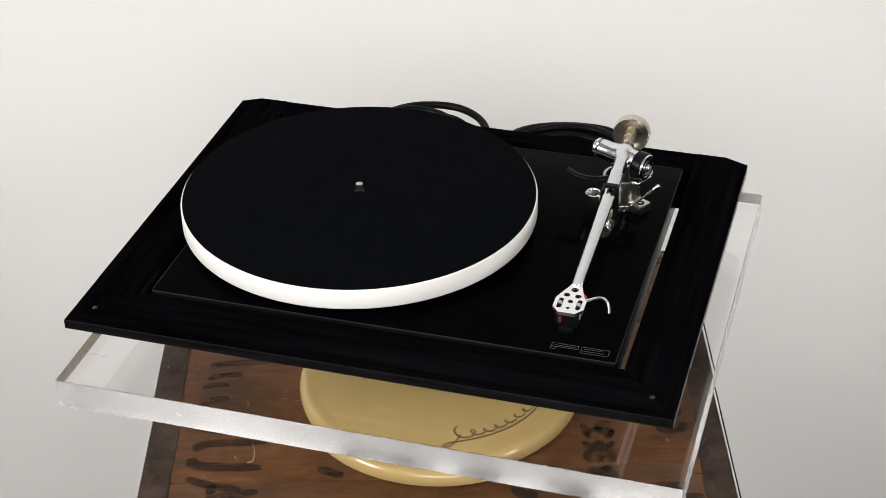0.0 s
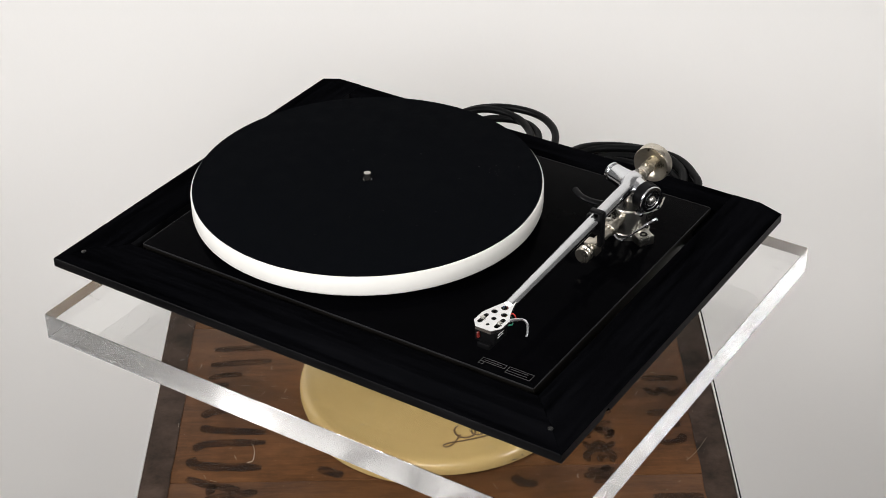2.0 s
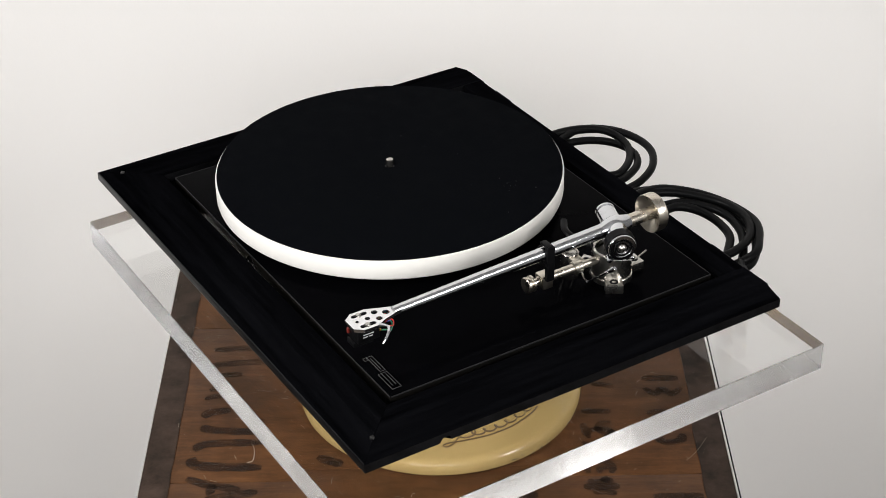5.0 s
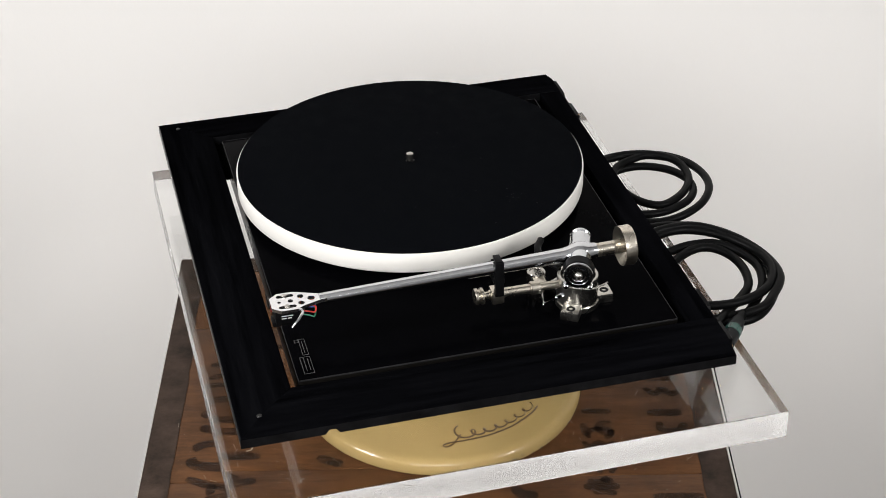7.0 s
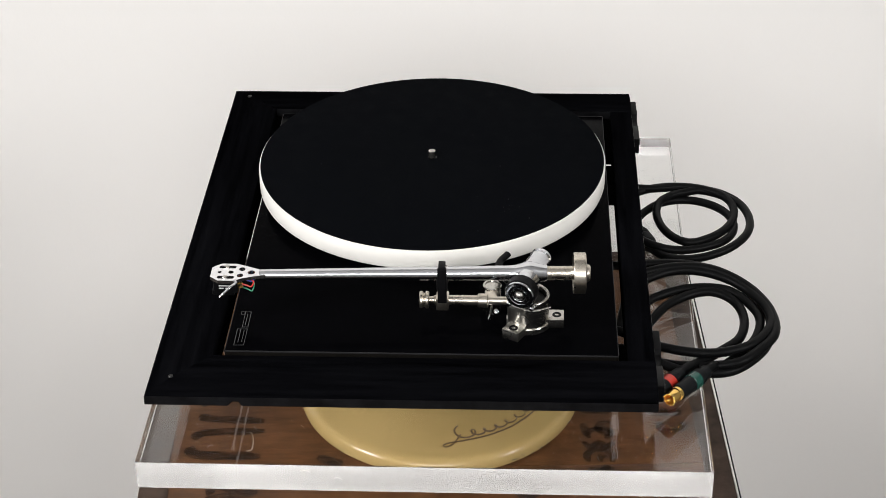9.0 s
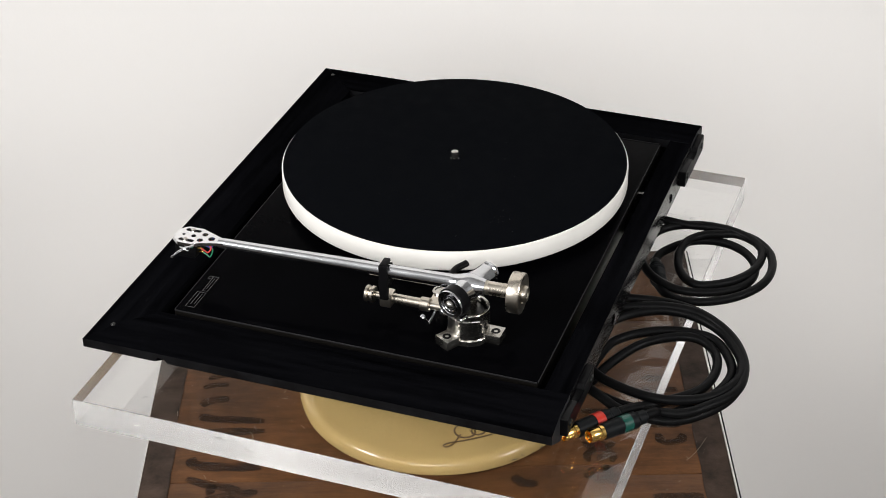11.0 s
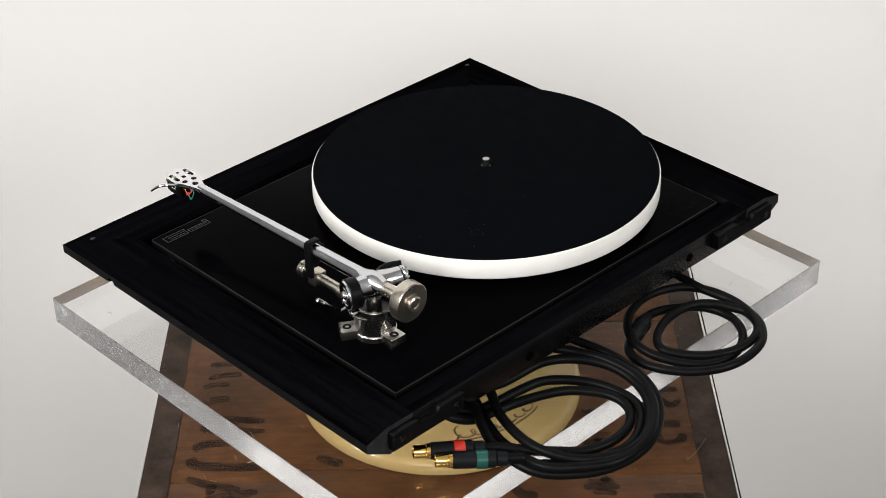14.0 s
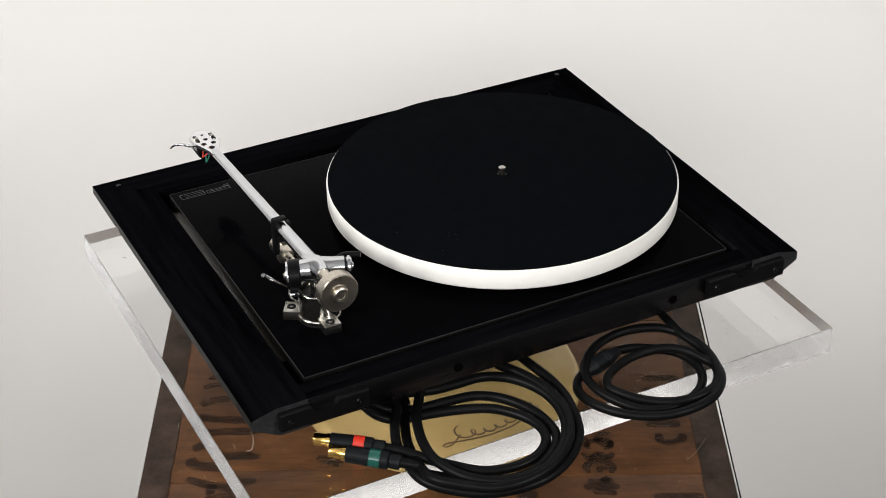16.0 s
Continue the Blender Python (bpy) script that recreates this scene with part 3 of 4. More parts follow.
def build_plate(rp):
    bm = B()
    box(bm, PX0, PX1, PY0, PY1, 0.0335, ZP, 0.0006, 2)
    plate = part("top_plate", bm, PLATE, rp, "glossy black laminated top plate")
    plate.data.materials.append(PLATE_SIDE)
    for f in plate.data.polygons:
        f.material_index = 0 if f.normal.z > 0.5 else 1
    # fine pale line where the laminate edge is broken
    w = 0.0005
    for b in ((PX0 + w, PX1 - w, PY0 - 0.0001, PY0 + w), (PX0 + w, PX1 - w, PY1 - w, PY1 + 0.0001), (PX1 - w, PX1 + 0.0001, PY0 + w, PY1 - w), (PX0 - 0.0001, PX0 + w, PY0 + w, PY1 - w)):
        bm = B()
        box(bm, *b, ZP - 0.0011, ZP - 0.0001)
        part("edge_line", bm, EDGE, plate)

    # model mark: two outlined figures drawn as plain frames
    def frame_mark(x0, x1, y0, y1, lines):
        bm = B()
        t, z0, z1 = 0.00035, ZP, ZP + 0.00012
        for a in ((x0, x1, y0, y0 + t), (x0, x1, y1 - t, y1), (x0, x0 + t, y0 + t, y1 - t), (x1 - t, x1, y0 + t, y1 - t)):
            box(bm, *a, z0, z1)
        for a in lines:
            box(bm, *a, z0, z1)
        part("mark", bm, MARK, plate, "thin grey outlined mark")

    y0, y1 = -0.1370, -0.1296
    frame_mark(0.1225, 0.1420, y0 + 0.0030, y1, [(0.1250, 0.1395, y0 + 0.0048, y0 + 0.0052)])
    frame_mark(0.1225, 0.1262, y0, y0 + 0.0030, [])
    frame_mark(0.1440, 0.1640, y0, y1, [(0.1460, 0.1600, y0 + 0.0050, y0 + 0.0054), (0.1440, 0.1605, y0 + 0.0024, y0 + 0.0028)])


CX, CY = -0.0609, -0.0067


def build_platter(rp):
    at = Matrix.Translation((CX, CY, 0))
    bm = B()
    lathe(bm, [(0, 0.0530), (0.065, 0.0530), (0.065, 0.0612), (0, 0.0612)], at, 64)
    part("hub", bm, BLACK_PLASTIC, rp, "black drive hub under the platter")
    bm = B()
    lathe(bm, [(0, 0.0613), (0.1375, 0.0613), (0.1385, 0.0621), (0.1388, 0.0630), (0.1388, 0.0768), (0.1384, 0.0775), (0.1375, 0.0779), (0, 0.0779)], at, 160)
    platter = part("platter", bm, CERAMIC, rp, "thick white ceramic platter")
    bm = B()
    lathe(bm, [(0.0036, 0.0781), (0.0036, 0.0790), (0.05, 0.0790), (0.1370, 0.0789), (0.1376, 0.0786), (0.1376, 0.0781)], at, 160)
    part("mat", bm, FELT, platter, "black felt mat")
    bm = B()
    lathe(bm, [(0, 0.0770), (0.0030, 0.0770), (0.0030, 0.0838), (0.0028, 0.0846), (0.0022, 0.0850), (0, 0.0851)], at, 24)
    part("spindle", bm, STEEL, platter, "polished steel spindle")
    rng = random.Random(9)
    bm = B()
    spots = [(0.019 + rng.uniform(-0.006, 0.006), 0.058 + rng.uniform(-0.008, 0.008)) for _ in range(9)]
    spots += [(-0.097, 0.025), (0.012, -0.02)] + [(CX + r * math.cos(a), CY + r * math.sin(a)) for r, a in [(rng.uniform(0.03, 0.13), rng.uniform(0, 6.28)) for _ in range(14)]]
    for x, y in spots:
        s = rng.uniform(0.0002, 0.0005)
        box(bm, x - s, x + s, y - s * 0.6, y + s * 0.6, 0.0789, 0.0793)
    tagged(part("lint", bm, LINT, rp, "tiny specks of lint on the mat", smooth=False), kind="stuff")


# tonearm axis
AZ = 0.0966
NZ = 0.0946  # the arm drops a little towards its head


def ax_x(y):
    return 0.1362 - 0.0050 * (y + 0.117) / 0.224


def build_tonearm(rp):
    # mount on the plate
    mx, my = 0.1312, 0.0712
    bm = B()
    lathe(bm, [(0.0126, 0.0535), (0.0126, 0.0776), (0.0129, 0.0780), (0.0146, 0.0780), (0.0149, 0.0776), (0.0149, 0.0535), (0.0126, 0.0535)], Matrix.Translation((mx, my, 0)), 48)
    collar = part("arm_mount", bm, STEEL, rp, "satin steel tonearm mounting collar")
    bm = B()
    lathe(bm, [(0, 0.0530), (0.0158, 0.0530), (0.0158, 0.0570), (0.0155, 0.0574), (0.0148, 0.0574), (0, 0.0574)], Matrix.Translation((mx, my, 0)), 48)
    part("flange", bm, STEEL, collar)
    for a in (-31, 89, 209):
        m = Matrix.Translation((mx, my, 0)) @ Matrix.Rotation(radians(a), 4, "Z")
        bm = B()
        box(bm, 0.0105, 0.0255, -0.0066, 0.0066, 0.0531, 0.0604, 0.0005, 2)
        bm.transform(m)
        part("lug", bm, STEEL, collar)
        bm = B()
        lathe(bm, [(0, 0.0603), (0.0014, 0.0603), (0.0016, 0.0608), (0.0030, 0.0608), (0.0033, 0.0604)], m @ Matrix.Translation((0.0203, 0, 0)), 18)
        part("screw", bm, BLACK_PLASTIC, collar, "dark socket screw")
    bm = B()
    rod(bm, (mx, my, 0.060), (mx, my, 0.0890), 0.0058)
    part("pivot_post", bm, STEEL, collar)
    # added dark filler that stands for the shade within the hollow collar
    bm = B()
    rod(bm, (mx, my, 0.0572), (mx, my, 0.0740), 0.0118, seg=32)
    part("collar_shade_plug", bm, DARK_STEEL, collar, "dark plug added for the shade inside the collar")
    # yoke and bearing, on an axis skewed to the arm
    bz = 0.0940
    mid = Vector((0.1305, 0.0722, bz))
    u = Vector((math.cos(radians(-20)), math.sin(radians(-20)), -0.03)).normalized()

    def on_axis(d):
        return mid + u * d

    bm = B()
    path = [on_axis(-0.0188 + 0.0353 * i / 18) for i in range(19)]
    tube(bm, path, lambda t: 0.0076 + 0.0016 * math.exp(-((t - 0.55) / 0.26) ** 2), 36)
    path = [Vector((ax_x(0.052 + 0.032 * i / 16), 0.052 + 0.032 * i / 16, AZ - 0.0006)) for i in range(17)]
    tube(bm, path, lambda t: 0.0053 + 0.0030 * math.exp(-((t - 0.62) / 0.26) ** 2), 36)
    yoke = part("bearing_yoke", bm, CHROME, rp, "polished aluminium bearing yoke")
    bm = B()
    rod(bm, on_axis(-0.0240), on_axis(-0.0200), 0.0076, seg=32, cut=0.0014)
    part("bearing_cap", bm, CHROME, yoke, "polished bearing cap")
    bm = B()
    rod(bm, on_axis(-0.0252), on_axis(-0.0238), 0.0028, seg=16)
    part("cap_screw", bm, CHROME, yoke)
    bm = B()
    rod(bm, on_axis(-0.0200), on_axis(-0.0188), 0.0066, seg=32)
    part("groove", bm, DARK_STEEL, yoke, "dark groove behind the cap")
    ho = on_axis(0.0130) + Vector((0, 0, -0.0030))
    am = axis_matrix(ho, ho + u)
    bm = B()
    lathe(bm, [(0, 0), (0.0108, 0), (0.0114, 0.0006), (0.0114, 0.0078), (0.0108, 0.0085), (0, 0.0085)], am, 48)
    house = part("spring_housing", bm, BLACK_PLASTIC, yoke, "black tracking force dial")
    am = axis_matrix(ho + u * 0.0084, ho + u)
    bm = B()
    lathe(bm, [(0.0074, 0), (0.0074, 0.0011), (0.0078, 0.0016), (0.0102, 0.0016), (0.0106, 0.0010), (0.0106, 0)], am, 48)
    part("dial_ring", bm, CHROME, house, "bright ring on the dial")
    bm = B()
    lathe(bm, [(0.0046, 0), (0.0046, 0.0014), (0.0050, 0.0018), (0.0061, 0.0018), (0.0064, 0.0010), (0.0064, 0)], am, 40)
    part("dial_ring", bm, CHROME, house, "bright inner ring on the dial")
    bm = B()
    ball(bm, ho + u * 0.0090, 0.0036, 20)
    part("dial_button", bm, STEEL, house)
    v = Vector((-u.y, u.x, 0)).normalized()
    bm = B()
    tube(bm, [ho + u * 0.004 - v * 0.0105 + Vector((0, 0, -0.0105)), ho + u * 0.004 + v * 0.0105 + Vector((0, 0, -0.0105))], 0.0014, 12)
    part("bracket", bm, CHROME, yoke, "polished bracket under the dial")
    for k in (-0.0085, 0.0085):
        q = ho + v * k + Vector((0, 0, -0.0108))
        bm = B()
        rod(bm, q + u * 0.002, q + u * 0.0092, 0.0020, seg=14, cut=0.0007)
        part("screw", bm, CHROME, yoke)
    bm = B()
    tube(bm, spline([ho + u * 0.0075 + Vector((0, 0, -0.0112)) - v * 0.006, ho + u * 0.0085 + v * 0.009 + Vector((0, 0, -0.0116)), ho + u * 0.002 + v * 0.021 + Vector((0, 0, -0.0100))], 6), 0.0007, 8)
    part("bias_slider", bm, STEEL, yoke, "thin bright rod")
    # arm tube
    p0, p1 = (ax_x(-0.119), -0.119, NZ), (ax_x(0.060), 0.060, AZ - 0.0004)
    bm = B()
    path = [Vector(p0).lerp(Vector(p1), i / 16) for i in range(17)]
    tube(bm, path, lambda t: 0.0038 + 0.0016 * t, 40)
    arm = part("arm_tube", bm, CHROME, rp, "polished tapered aluminium tonearm tube")
    # headshell
    hx, hz = ax_x(-0.140), NZ + 0.0010

    def ring(dx, y, r, n=14, sx=1.0, sy=1.0):
        return circle(hx + dx, y, r, n, sx, sy)

    def slot(dx, y, r=0.0017, half=0.0044):
        return [(hx + dx + r * math.cos(a), y + (half if i < 9 else -half) + r * math.sin(a)) for i, a in enumerate([math.pi * k / 8 for k in range(9)] + [math.pi + math.pi * k / 8 for k in range(9)])]

    outer = [(hx - 0.0032, -0.1142), (hx - 0.0040, -0.1192), (hx - 0.0085, -0.1302), (hx - 0.0108, -0.1362), (hx - 0.0108, -0.1472), (hx - 0.0060, -0.1532), (hx + 0.0060, -0.1532), (hx + 0.0108, -0.1472), (hx + 0.0108, -0.1362), (hx + 0.0075, -0.1302), (hx + 0.0040, -0.1192), (hx + 0.0032, -0.1142)]
    holes = [ring(0.0, -0.1247, 0.0026), ring(0.0040, -0.1322, 0.0023), ring(-0.0040, -0.1317, 0.0023), ring(0.0, -0.1392, 0.0019), ring(0.0, -0.1472, 0.0013),
             slot(-0.0066, -0.1422), slot(0.0066, -0.1422)]
    bm = B()
    slab_with_holes(bm, outer, holes, hz - 0.0014, hz + 0.0012)
    part("headshell", bm, CAST, arm, "perforated aluminium headshell")
    for dx in (-0.0066, 0.0066):
        bm = B()
        rod(bm, (hx + dx, -0.1427, hz - 0.001), (hx + dx, -0.1427, hz + 0.0026), 0.0019, seg=14)
        part("screw", bm, STEEL, arm)
    bm = B()
    tube(bm, spline([(hx + 0.0095, -0.1350, hz), (hx + 0.0150, -0.1335, hz + 0.0020), (hx + 0.0205, -0.1342, hz + 0.0042), (hx + 0.0248, -0.1368, hz + 0.0040), (hx + 0.0272, -0.1402, hz + 0.0016), (hx + 0.0280, -0.1432, hz - 0.0012)], 8), lambda t: 0.0013 - 0.0004 * t, 10)
    part("finger_lift", bm, CHROME, arm, "curved bright finger lift")
    bm = B()
    box(bm, hx - 0.0080, hx + 0.0080, -0.1512, -0.1342, 0.0840, hz - 0.0016, 0.0008)
    box(bm, hx - 0.0050, hx + 0.0050, -0.1532, -0.1372, 0.0800, 0.0842, 0.0008)
    part("cartridge", bm, BLACK_PLASTIC, arm, "small black cartridge with white print")
    bm = B()
    for z, y0, y1 in ((0.0905, -0.1472, -0.1392), (0.0885, -0.1472, -0.1437), (0.0885, -0.1427, -0.1402)):
        box(bm, hx + 0.0080, hx + 0.0082, y0, y1, z - 0.0004, z + 0.0003)
    part("print_bar", bm, WHITE_PRINT, arm)
    bm = B()
    rod(bm, (hx - 0.0045, -0.1518, 0.0872), (hx - 0.0045, -0.1518, 0.0918), 0.0012, seg=12)
    part("cantilever_guard", bm, GUARD_RED, arm, "tiny red stylus guard")
    for i, (mat, dx, dz, sag) in enumerate(((WIRE_BLUE, 0.0022, 0.0038, 0.0010), (WIRE_RED, 0.0052, 0.0022, 0.0020), (WIRE_GREEN, 0.0034, -0.0018, 0.0060), (WIRE_RED, -0.0048, 0.0022, 0.0040))):
        s = Vector((hx + dx, -0.1317, 0.0885 + dz))
        e = Vector((hx + dx * 0.45, -0.1275, NZ - 0.0012))
        mid = (s + e) / 2 + Vector((dx * 0.7 + 0.001, 0.0055, -sag * 0.8))
        bm = B()
        tube(bm, spline([s, s.lerp(mid, 0.6), mid, mid.lerp(e, 0.5) + Vector((0, 0.003, 0.001)), e], 6), 0.0005, 6)
        part("wire", bm, mat, arm)
        bm = B()
        rod(bm, (hx + dx, -0.1344, 0.0885 + dz), (hx + dx, -0.1307, 0.0885 + dz), 0.0009, seg=10)
        part("pin", bm, GOLD, arm, "gold cartridge pin")
    # counterweight
    cy = 0.0985
    cm = axis_matrix((ax_x(cy), cy, AZ - 0.0005), (ax_x(cy + 1), cy + 1, AZ - 0.0005))
    bm = B()
    rod(bm, (ax_x(0.078), 0.078, AZ - 0.0005), (ax_x(cy + 0.0105), cy + 0.0105, AZ - 0.0005), 0.0050, seg=28)
    part("stub", bm, NICKEL, arm, "champagne metal counterweight stub")
    bm = B()
    lathe(bm, [(0.0049, 0.0098), (0.0062, 0.0086), (0.0138, 0.0040), (0.0144, 0.0038), (0.0147, 0.0044), (0.0147, 0.0118), (0.0140, 0.0126)] + [(0.0136 - 0.0005 * k, 0.0126 - 0.00012 * (k % 2)) for k in range(13)] + [(0.0072, 0.0126), (0.0068, 0.0118), (0.0062, 0.0120), (0.0060, 0.0150), (0.0050, 0.0158), (0.0030, 0.0156), (0.0028, 0.0150), (0, 0.0150)], cm, 56)
    part("counterweight", bm, NICKEL, arm, "champagne metal counterweight")
    # lift cylinder with its knob
    lx, lz = 0.1318, 0.0720
    bm = B()
    rod(bm, (lx, 0.004, lz), (lx, 0.0360, lz), 0.0036, seg=24)
    rod(bm, (lx, 0.0350, lz), (lx, 0.0425, lz), 0.0050, seg=24)
    rod(bm, (lx, 0.0420, lz), (lx, 0.0600, lz), 0.0030, seg=20)
    lift = part("arm_lift", bm, NICKEL, rp, "champagne metal arm lift cylinder")
    bm = B()
    lathe(bm, [(0, 0), (0.0056, 0), (0.0062, 0.0006), (0.0062, 0.0022), (0.0050, 0.0030), (0.0050, 0.0038), (0.0062, 0.0046), (0.0062, 0.0062), (0.0056, 0.0068), (0, 0.0068)], axis_matrix((lx, -0.0065, lz), (lx, 1, lz)), 32)
    part("lift_knob", bm, NICKEL, lift, "grooved champagne metal knob")
    bm = B()
    rod(bm, (lx, 0.0, lz), (lx, 0.005, lz), 0.0026, seg=16)
    part("lift_shaft", bm, NICKEL, lift)
    bm = B()
    lathe(bm, [(0, 0.0530), (0.0066, 0.0530), (0.0068, 0.0534), (0.0068, 0.0738), (0.0063, 0.0744), (0.0050, 0.0744), (0.0046, 0.0736), (0, 0.0736)], Matrix.Translation((0.1145, 0.0450, 0)), 32)
    part("lift_post", bm, STEEL, lift, "satin steel lift post")
    bm = B()
    box(bm, 0.1150, lx - 0.0010, 0.0400, 0.0490, 0.0690, 0.0732, 0.0010)
    part("lift_platform", bm, NICKEL, lift, "small metal arm of the lift")
    bm = B()
    box(bm, lx - 0.0055, lx + 0.0055, 0.0055, 0.0145, lz - 0.0058, lz + 0.0045, 0.0010)
    part("rest_block", bm, NICKEL, lift)
    bm = B()
    root, tip = Vector((0.1390, 0.0435, 0.0612)), Vector((0.1650, 0.0490, 0.0860))
    rod(bm, root, root.lerp(tip, 0.66), 0.0008, seg=10, cut=0.0002)
    lathe(bm, [(0, 0), (0.0013, 0.0004), (0.0014, 0.0020), (0.0011, 0.0023), (0.0011, 0.0028), (0.0015, 0.0031), (0.0015, 0.0040), (0.0011, 0.0043), (0.0011, 0.0048), (0.0016, 0.0052), (0.0018, 0.0110), (0.0014, 0.0122), (0, 0.0126)], axis_matrix(root.lerp(tip, 0.64), tip), 16)
    tube(bm, spline([root, (0.1340, 0.0440, 0.0620), (0.1290, 0.0450, 0.0660), (0.1270, 0.0455, 0.0690)], 5), 0.0009, 8)
    ball(bm, root, 0.0013, 10)
    part("lift_lever", bm, CHROME, lift, "thin bright lever with a ringed grip")
    # arm rest clip
    gx = ax_x(0.010)
    bm = B()
    box(bm, gx + 0.0030, gx + 0.0068, 0.0068, 0.0134, lz + 0.0025, 0.1030, 0.0008)
    box(bm, gx - 0.0062, gx + 0.0060, 0.0060, 0.0140, 0.0848, 0.0900, 0.0008)
    box(bm, gx - 0.0068, gx - 0.0050, 0.0070, 0.0130, 0.0870, 0.0990, 0.0006)
    box(bm, gx - 0.0040, gx + 0.0060, 0.0075, 0.0125, 0.1016, 0.1040, 0.0006)
    part("arm_rest", bm, BLACK_PLASTIC, rp, "black plastic arm rest clip")
    # bias arm
    bm = B()
    tube(bm, spline([(0.1220, 0.0600, 0.0790), (0.1120, 0.0520, 0.0815), (0.1010, 0.0500, 0.0838), (0.0905, 0.0560, 0.0850)], 8), lambda t: 0.0030 - 0.0004 * t, 12, 0.8)
    part("bias_arm", bm, BLACK_PLASTIC, rp, "curved black bias arm")


def build_record_player():
    rp = thing("record_player", "black record player with white platter, felt mat and polished tonearm", "record player")
    build_frame(rp)
    build_plate(rp)
    build_platter(rp)
    build_tonearm(rp)
    return rp


# ---------------------------------------------------------------- cables


def build_signal_cable():
    c = thing("signal_cable", "coiled black twin signal cable with gold phono plugs", "cable")
    # each run: the inner turn from its plug, then its outer turns back under the player
    red_inner = [(0.112, 0.200, 0.0070), (0.098, 0.215, 0.0060), (0.082, 0.230, 0.0060), (0.061, 0.236, 0.0060), (0.042, 0.234, 0.0070), (0.030, 0.225, 0.0090), (0.027, 0.212, 0.0110),
                 (0.032, 0.196, 0.0110), (0.044, 0.179, 0.0100), (0.058, 0.168, 0.0080), (0.076, 0.158, 0.0050), (0.093, 0.153, 0.0040), (0.111, 0.148, 0.0040), (0.123, 0.137, 0.0080), (0.128, 0.118, 0.0160), (0.118, 0.098, 0.0200)]
    red_outer = [(0.109, 0.123, 0.0130), (0.106, 0.136, 0.0130), (0.107, 0.147, 0.0120), (0.117, 0.164, 0.0110), (0.123, 0.184, 0.0060), (0.122, 0.216, 0.0040), (0.107, 0.237, 0.0040),
                 (0.083, 0.252, 0.0040), (0.052, 0.256, 0.0045), (0.025, 0.247, 0.0060), (0.007, 0.231, 0.0100), (-0.000, 0.209, 0.0160), (-0.002, 0.182, 0.0180), (0.003, 0.152, 0.0190),
                 (0.009, 0.132, 0.0220)]
    green_inner = [(0.121, 0.209, 0.0050), (0.104, 0.226, 0.0050), (0.082, 0.242, 0.0060), (0.057, 0.248, 0.0070), (0.036, 0.240, 0.0085), (0.022, 0.226, 0.0095), (0.019, 0.207, 0.0095),
                   (0.023, 0.187, 0.0090), (0.033, 0.168, 0.0080), (0.047, 0.155, 0.0070), (0.067, 0.150, 0.0060), (0.088, 0.147, 0.0050), (0.104, 0.142, 0.0050), (0.118, 0.129, 0.0090), (0.120, 0.108, 0.0180), (0.110, 0.092, 0.0220)]
    green_middle = [(0.093, 0.120, 0.0140), (0.085, 0.136, 0.0140), (0.089, 0.146, 0.0135), (0.100, 0.164, 0.0125), (0.108, 0.191, 0.0120), (0.108, 0.214, 0.0120), (0.097, 0.238, 0.0120),
                    (0.075, 0.253, 0.0120), (0.051, 0.254, 0.0120), (0.030, 0.243, 0.0130), (0.015, 0.227, 0.0150), (0.009, 0.206, 0.0180), (0.012, 0.185, 0.0200), (0.023, 0.163, 0.0190),
                    (0.039, 0.149, 0.0170), (0.059, 0.144, 0.0140), (0.075, 0.140, 0.0120), (0.094, 0.131, 0.0100)]
    green_outer = [(0.098, 0.126, 0.0060), (0.095, 0.135, 0.0050), (0.106, 0.157, 0.0045), (0.115, 0.184, 0.0045), (0.119, 0.222, 0.0100), (0.105, 0.241, 0.0115), (0.083, 0.256, 0.0115),
                   (0.056, 0.257, 0.0115), (0.032, 0.248, 0.0130), (0.015, 0.232, 0.0160), (0.007, 0.211, 0.0200), (0.009, 0.186, 0.0220), (0.016, 0.162, 0.0210), (0.026, 0.146, 0.0220)]
    for way in (red_outer, green_middle, green_outer):
        bm = B()
        tube(bm, spline(way, 8), 0.0036, 14)
        part("cable", bm, RUBBER, c, "thick black rubber cable")
    for run, tip, end, band in ((red_inner, (0.1782, 0.1508, 0.0150), (0.1348, 0.1810, 0.0110), RED), (green_inner, (0.1712, 0.1705, 0.0150), (0.1318, 0.2000, 0.0110), GREEN)):
        d = (Vector(tip) - Vector(end)).normalized()
        e = Vector(end)
        pts = [e + d * 0.004, e - d * 0.012] + run
        bm = B()
        tube(bm, spline(pts, 8), 0.0036, 14)
        part("cable", bm, RUBBER, c, "thick black rubber cable")
        bm = B()
        rod(bm, e - d * 0.002, e + d * 0.006, 0.0052, seg=20)
        rod(bm, e + d * 0.006, e + d * 0.0365, 0.0064, 0.0060, seg=24, cut=0.001)
        plug = part("plug_body", bm, BOOT, c, "dark grey plug body")
        bm = B()
        lathe(bm, [(0.0062, 0), (0.0066, 0.0003), (0.0065, 0.0077), (0.0061, 0.008)], axis_matrix(e + d * 0.012, e + d * 2), 24)
        part("band", bm, band, plug, "red colour band" if band is RED else "green colour band")
        bm = B()
        q = e + d * 0.0362
        lathe(bm, [(0, 0.0014), (0.0039, 0.0014), (0.0039, 0.0112), (0.0041, 0.0115), (0.0045, 0.0115), (0.0047, 0.0112), (0.0047, 0.0030), (0.0054, 0.0026), (0.0054, 0.0)], axis_matrix(q, q + d), 24)
        rod(bm, q, q + d * 0.0125, 0.0014, seg=12)
        part("plug_tip", bm, GOLD, plug, "gold-plated phono plug")
    return c


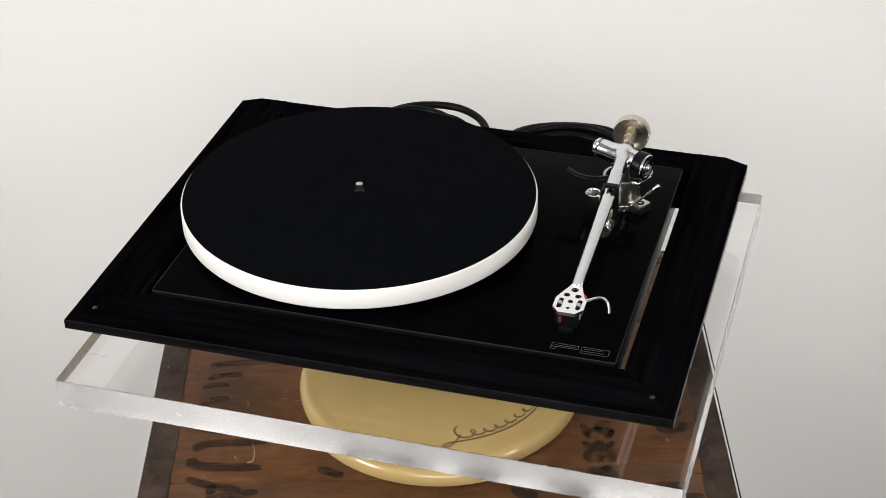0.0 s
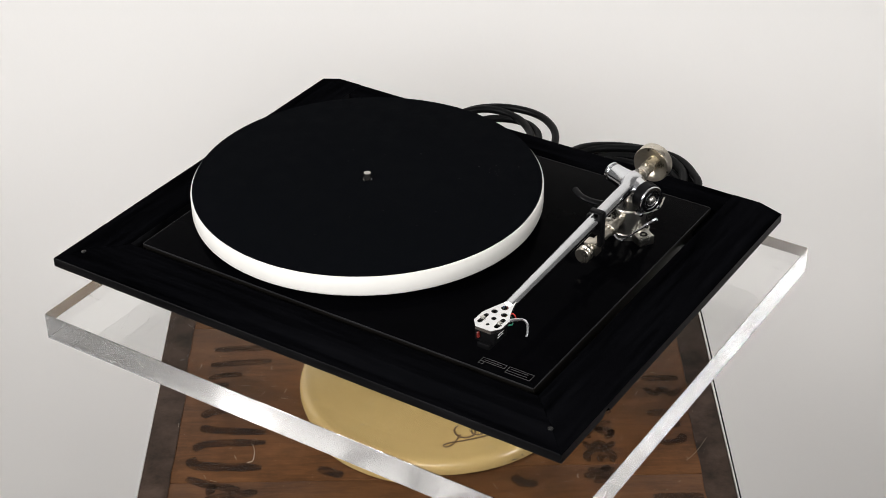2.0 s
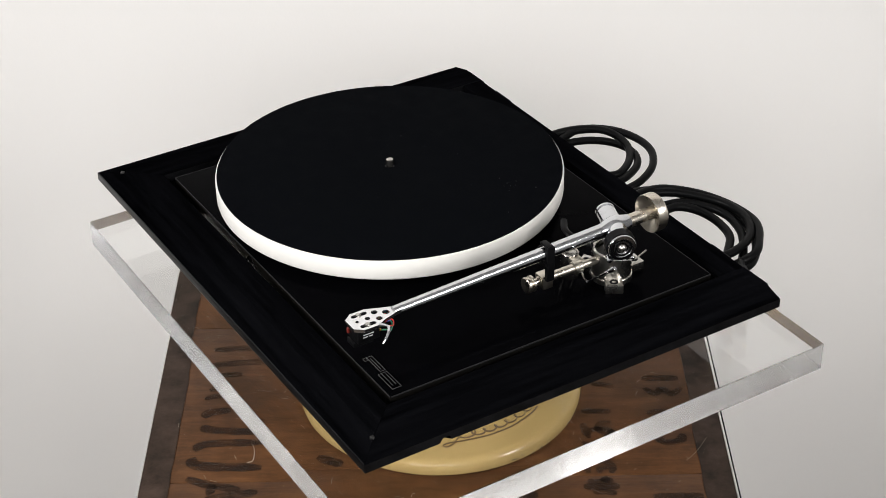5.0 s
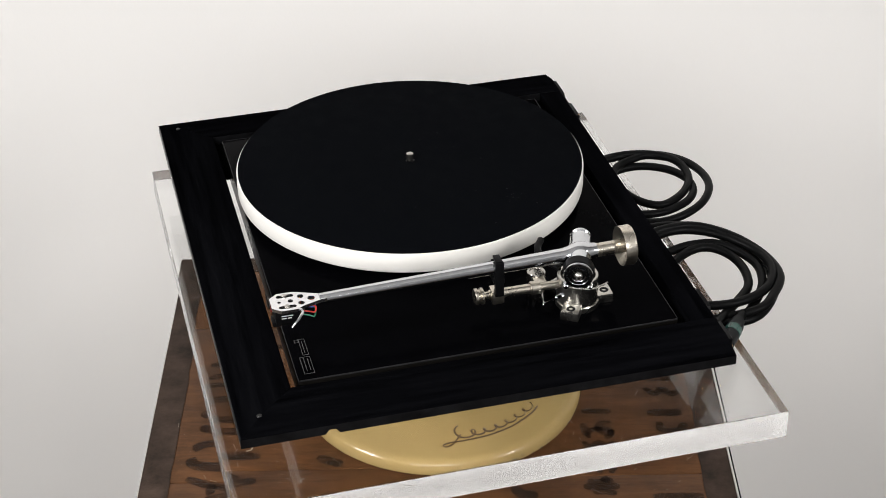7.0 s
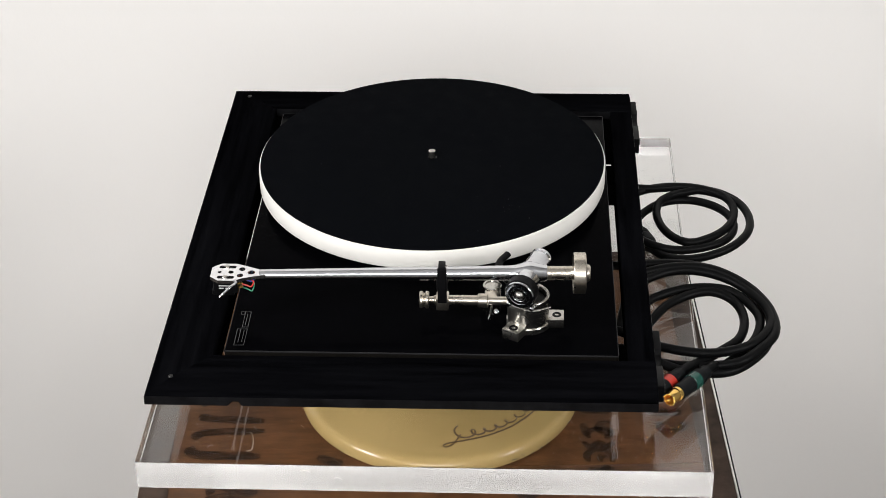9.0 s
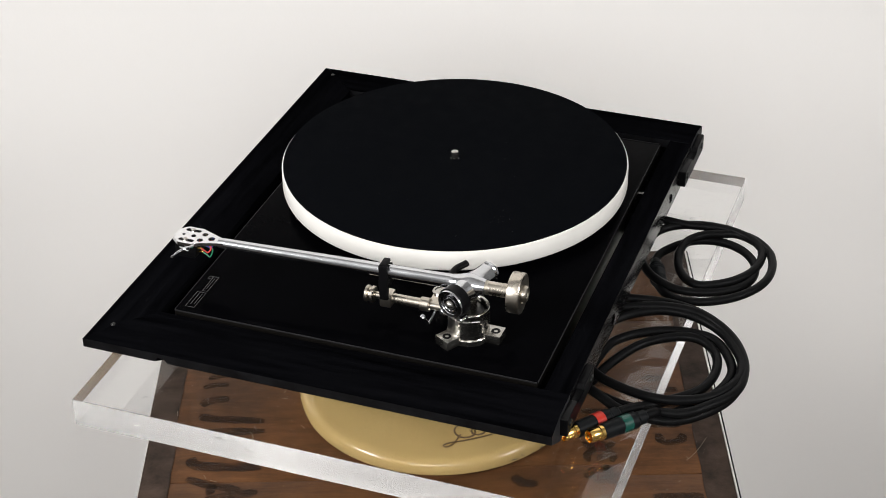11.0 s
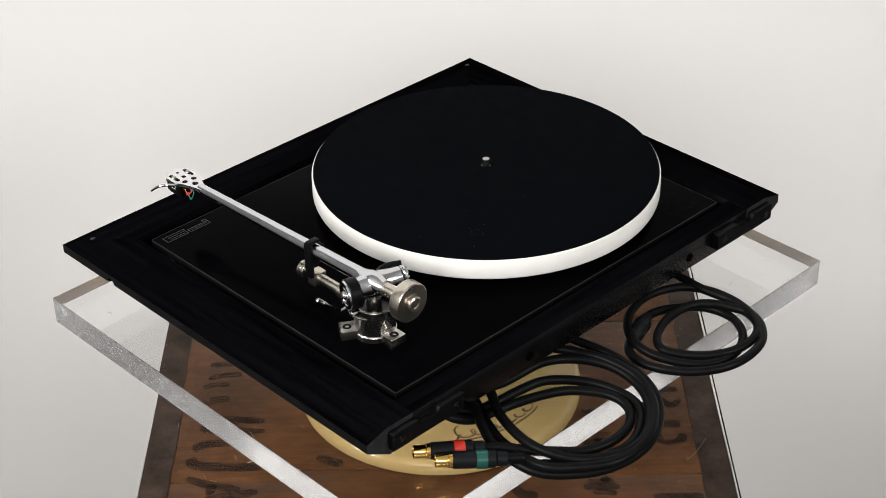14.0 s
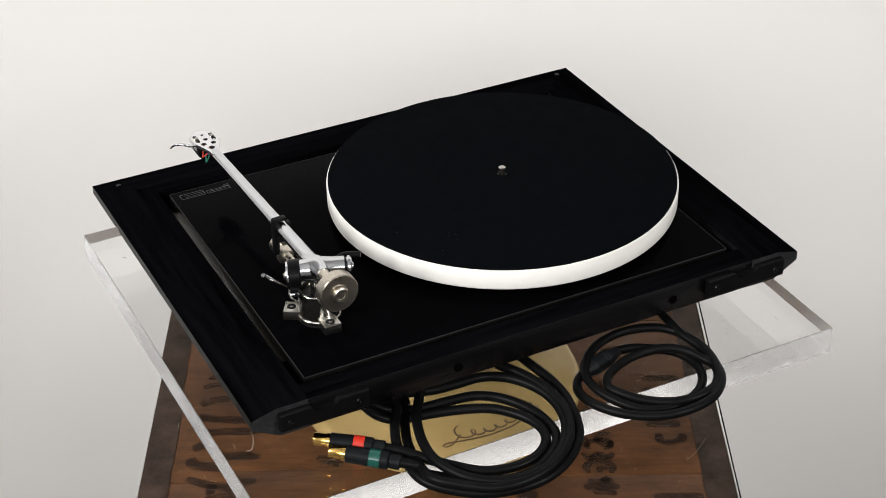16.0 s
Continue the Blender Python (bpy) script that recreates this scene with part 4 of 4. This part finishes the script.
def build_power_cable():
    c = thing("power_cable", "coiled black power cable with rubber connector", "cable")
    way_out = [(-0.1150, 0.1380, 0.0210), (-0.1150, 0.1550, 0.0200), (-0.1150, 0.1740, 0.0190), (-0.1190, 0.1950, 0.0180), (-0.1170, 0.2160, 0.0176), (-0.1100, 0.2330, 0.0176), (-0.0930, 0.2470, 0.0178),
               (-0.0690, 0.2520, 0.0185), (-0.0470, 0.2480, 0.0185), (-0.0280, 0.2340, 0.0175), (-0.0170, 0.2140, 0.0155), (-0.0150, 0.1950, 0.0135), (-0.0210, 0.1810, 0.0120), (-0.0320, 0.1720, 0.0110),
               (-0.0460, 0.1670, 0.0105), (-0.0660, 0.1590, 0.0100)]
    first_turn = [(-0.0660, 0.1590, 0.0100), (-0.0801, 0.1613, 0.0100), (-0.0947, 0.1704, 0.0101), (-0.1065, 0.1840, 0.0106), (-0.1095, 0.2026, 0.0115), (-0.1031, 0.2194, 0.0125), (-0.0904, 0.2321, 0.0134),
                  (-0.0738, 0.2388, 0.0139), (-0.0566, 0.2378, 0.0139), (-0.0427, 0.2291, 0.0137), (-0.0335, 0.2147, 0.0137), (-0.0279, 0.1983, 0.0141), (-0.0279, 0.1833, 0.0148), (-0.0336, 0.1703, 0.0154),
                  (-0.0437, 0.1593, 0.0155), (-0.0584, 0.1507, 0.0155), (-0.0759, 0.1470, 0.0157), (-0.0927, 0.1497, 0.0162), (-0.1070, 0.1579, 0.0170), (-0.1154, 0.1716, 0.0180), (-0.1192, 0.1893, 0.0187),
                  (-0.1182, 0.2085, 0.0188), (-0.1122, 0.2253, 0.0185)]
    second_turn = [(-0.1122, 0.2253, 0.0185), (-0.1014, 0.2368, 0.0180), (-0.0862, 0.2409, 0.0174), (-0.0676, 0.2378, 0.0168), (-0.0517, 0.2275, 0.0163), (-0.0406, 0.2142, 0.0164), (-0.0352, 0.2011, 0.0166),
                   (-0.0422, 0.1895, 0.0164), (-0.0577, 0.1807, 0.0162), (-0.0779, 0.1770, 0.0162), (-0.0966, 0.1803, 0.0165), (-0.1079, 0.1913, 0.0170), (-0.1130, 0.2044, 0.0173), (-0.1154, 0.2159, 0.0175),
                   (-0.1086, 0.2308, 0.0177), (-0.0940, 0.2460, 0.0178)]
    bm = B()
    tube(bm, spline(way_out[:-1], 8), 0.0034, 14)
    part("cable", bm, RUBBER, c, "thick black rubber cable")
    bm = B()
    tube(bm, spline(first_turn + second_turn[1:], 8), 0.0034, 14)
    part("cable", bm, RUBBER, c, "thick black rubber cable")
    bm = B()
    p, q = Vector(way_out[-3]), Vector(first_turn[0]).lerp(Vector(first_turn[1]), 0.2)
    tube(bm, [p.lerp(q, i / 40) for i in range(41)], lambda t: 0.0033 + 0.0034 * min(1, t * 4, (1 - t) * 3) - 0.0006 * (int(t * 40) % 3 == 0) * (0.5 < t < 0.75), 18)
    part("connector", bm, BOOT, c, "dark grey rubber connector")
    return c


# ---------------------------------------------------------------- build
build_room()
build_crate()
build_base()
TURNING = [build_slab(), build_record_player(), build_signal_cable(), build_power_cable()]

# ---------------------------------------------------------------- turning
TURN = [(0, -16.93), (0.5, -21.13), (1, -25.28), (2, -33.56), (3, -41.93), (4, -50.41), (5, -58.94), (6, -67.5), (7, -76.1), (8, -84.62), (9, -93.18), (10, -101.8), (11, -110.4), (12, -119.02), (13, -127.66), (14, -136.33), (15, -145.06), (16, -153.80)]


def motions():
    for ob in TURNING:
        walk(ob, [(t, pose(0, 0, 0, 0, 0, a)) for t, a in TURN])


motions()
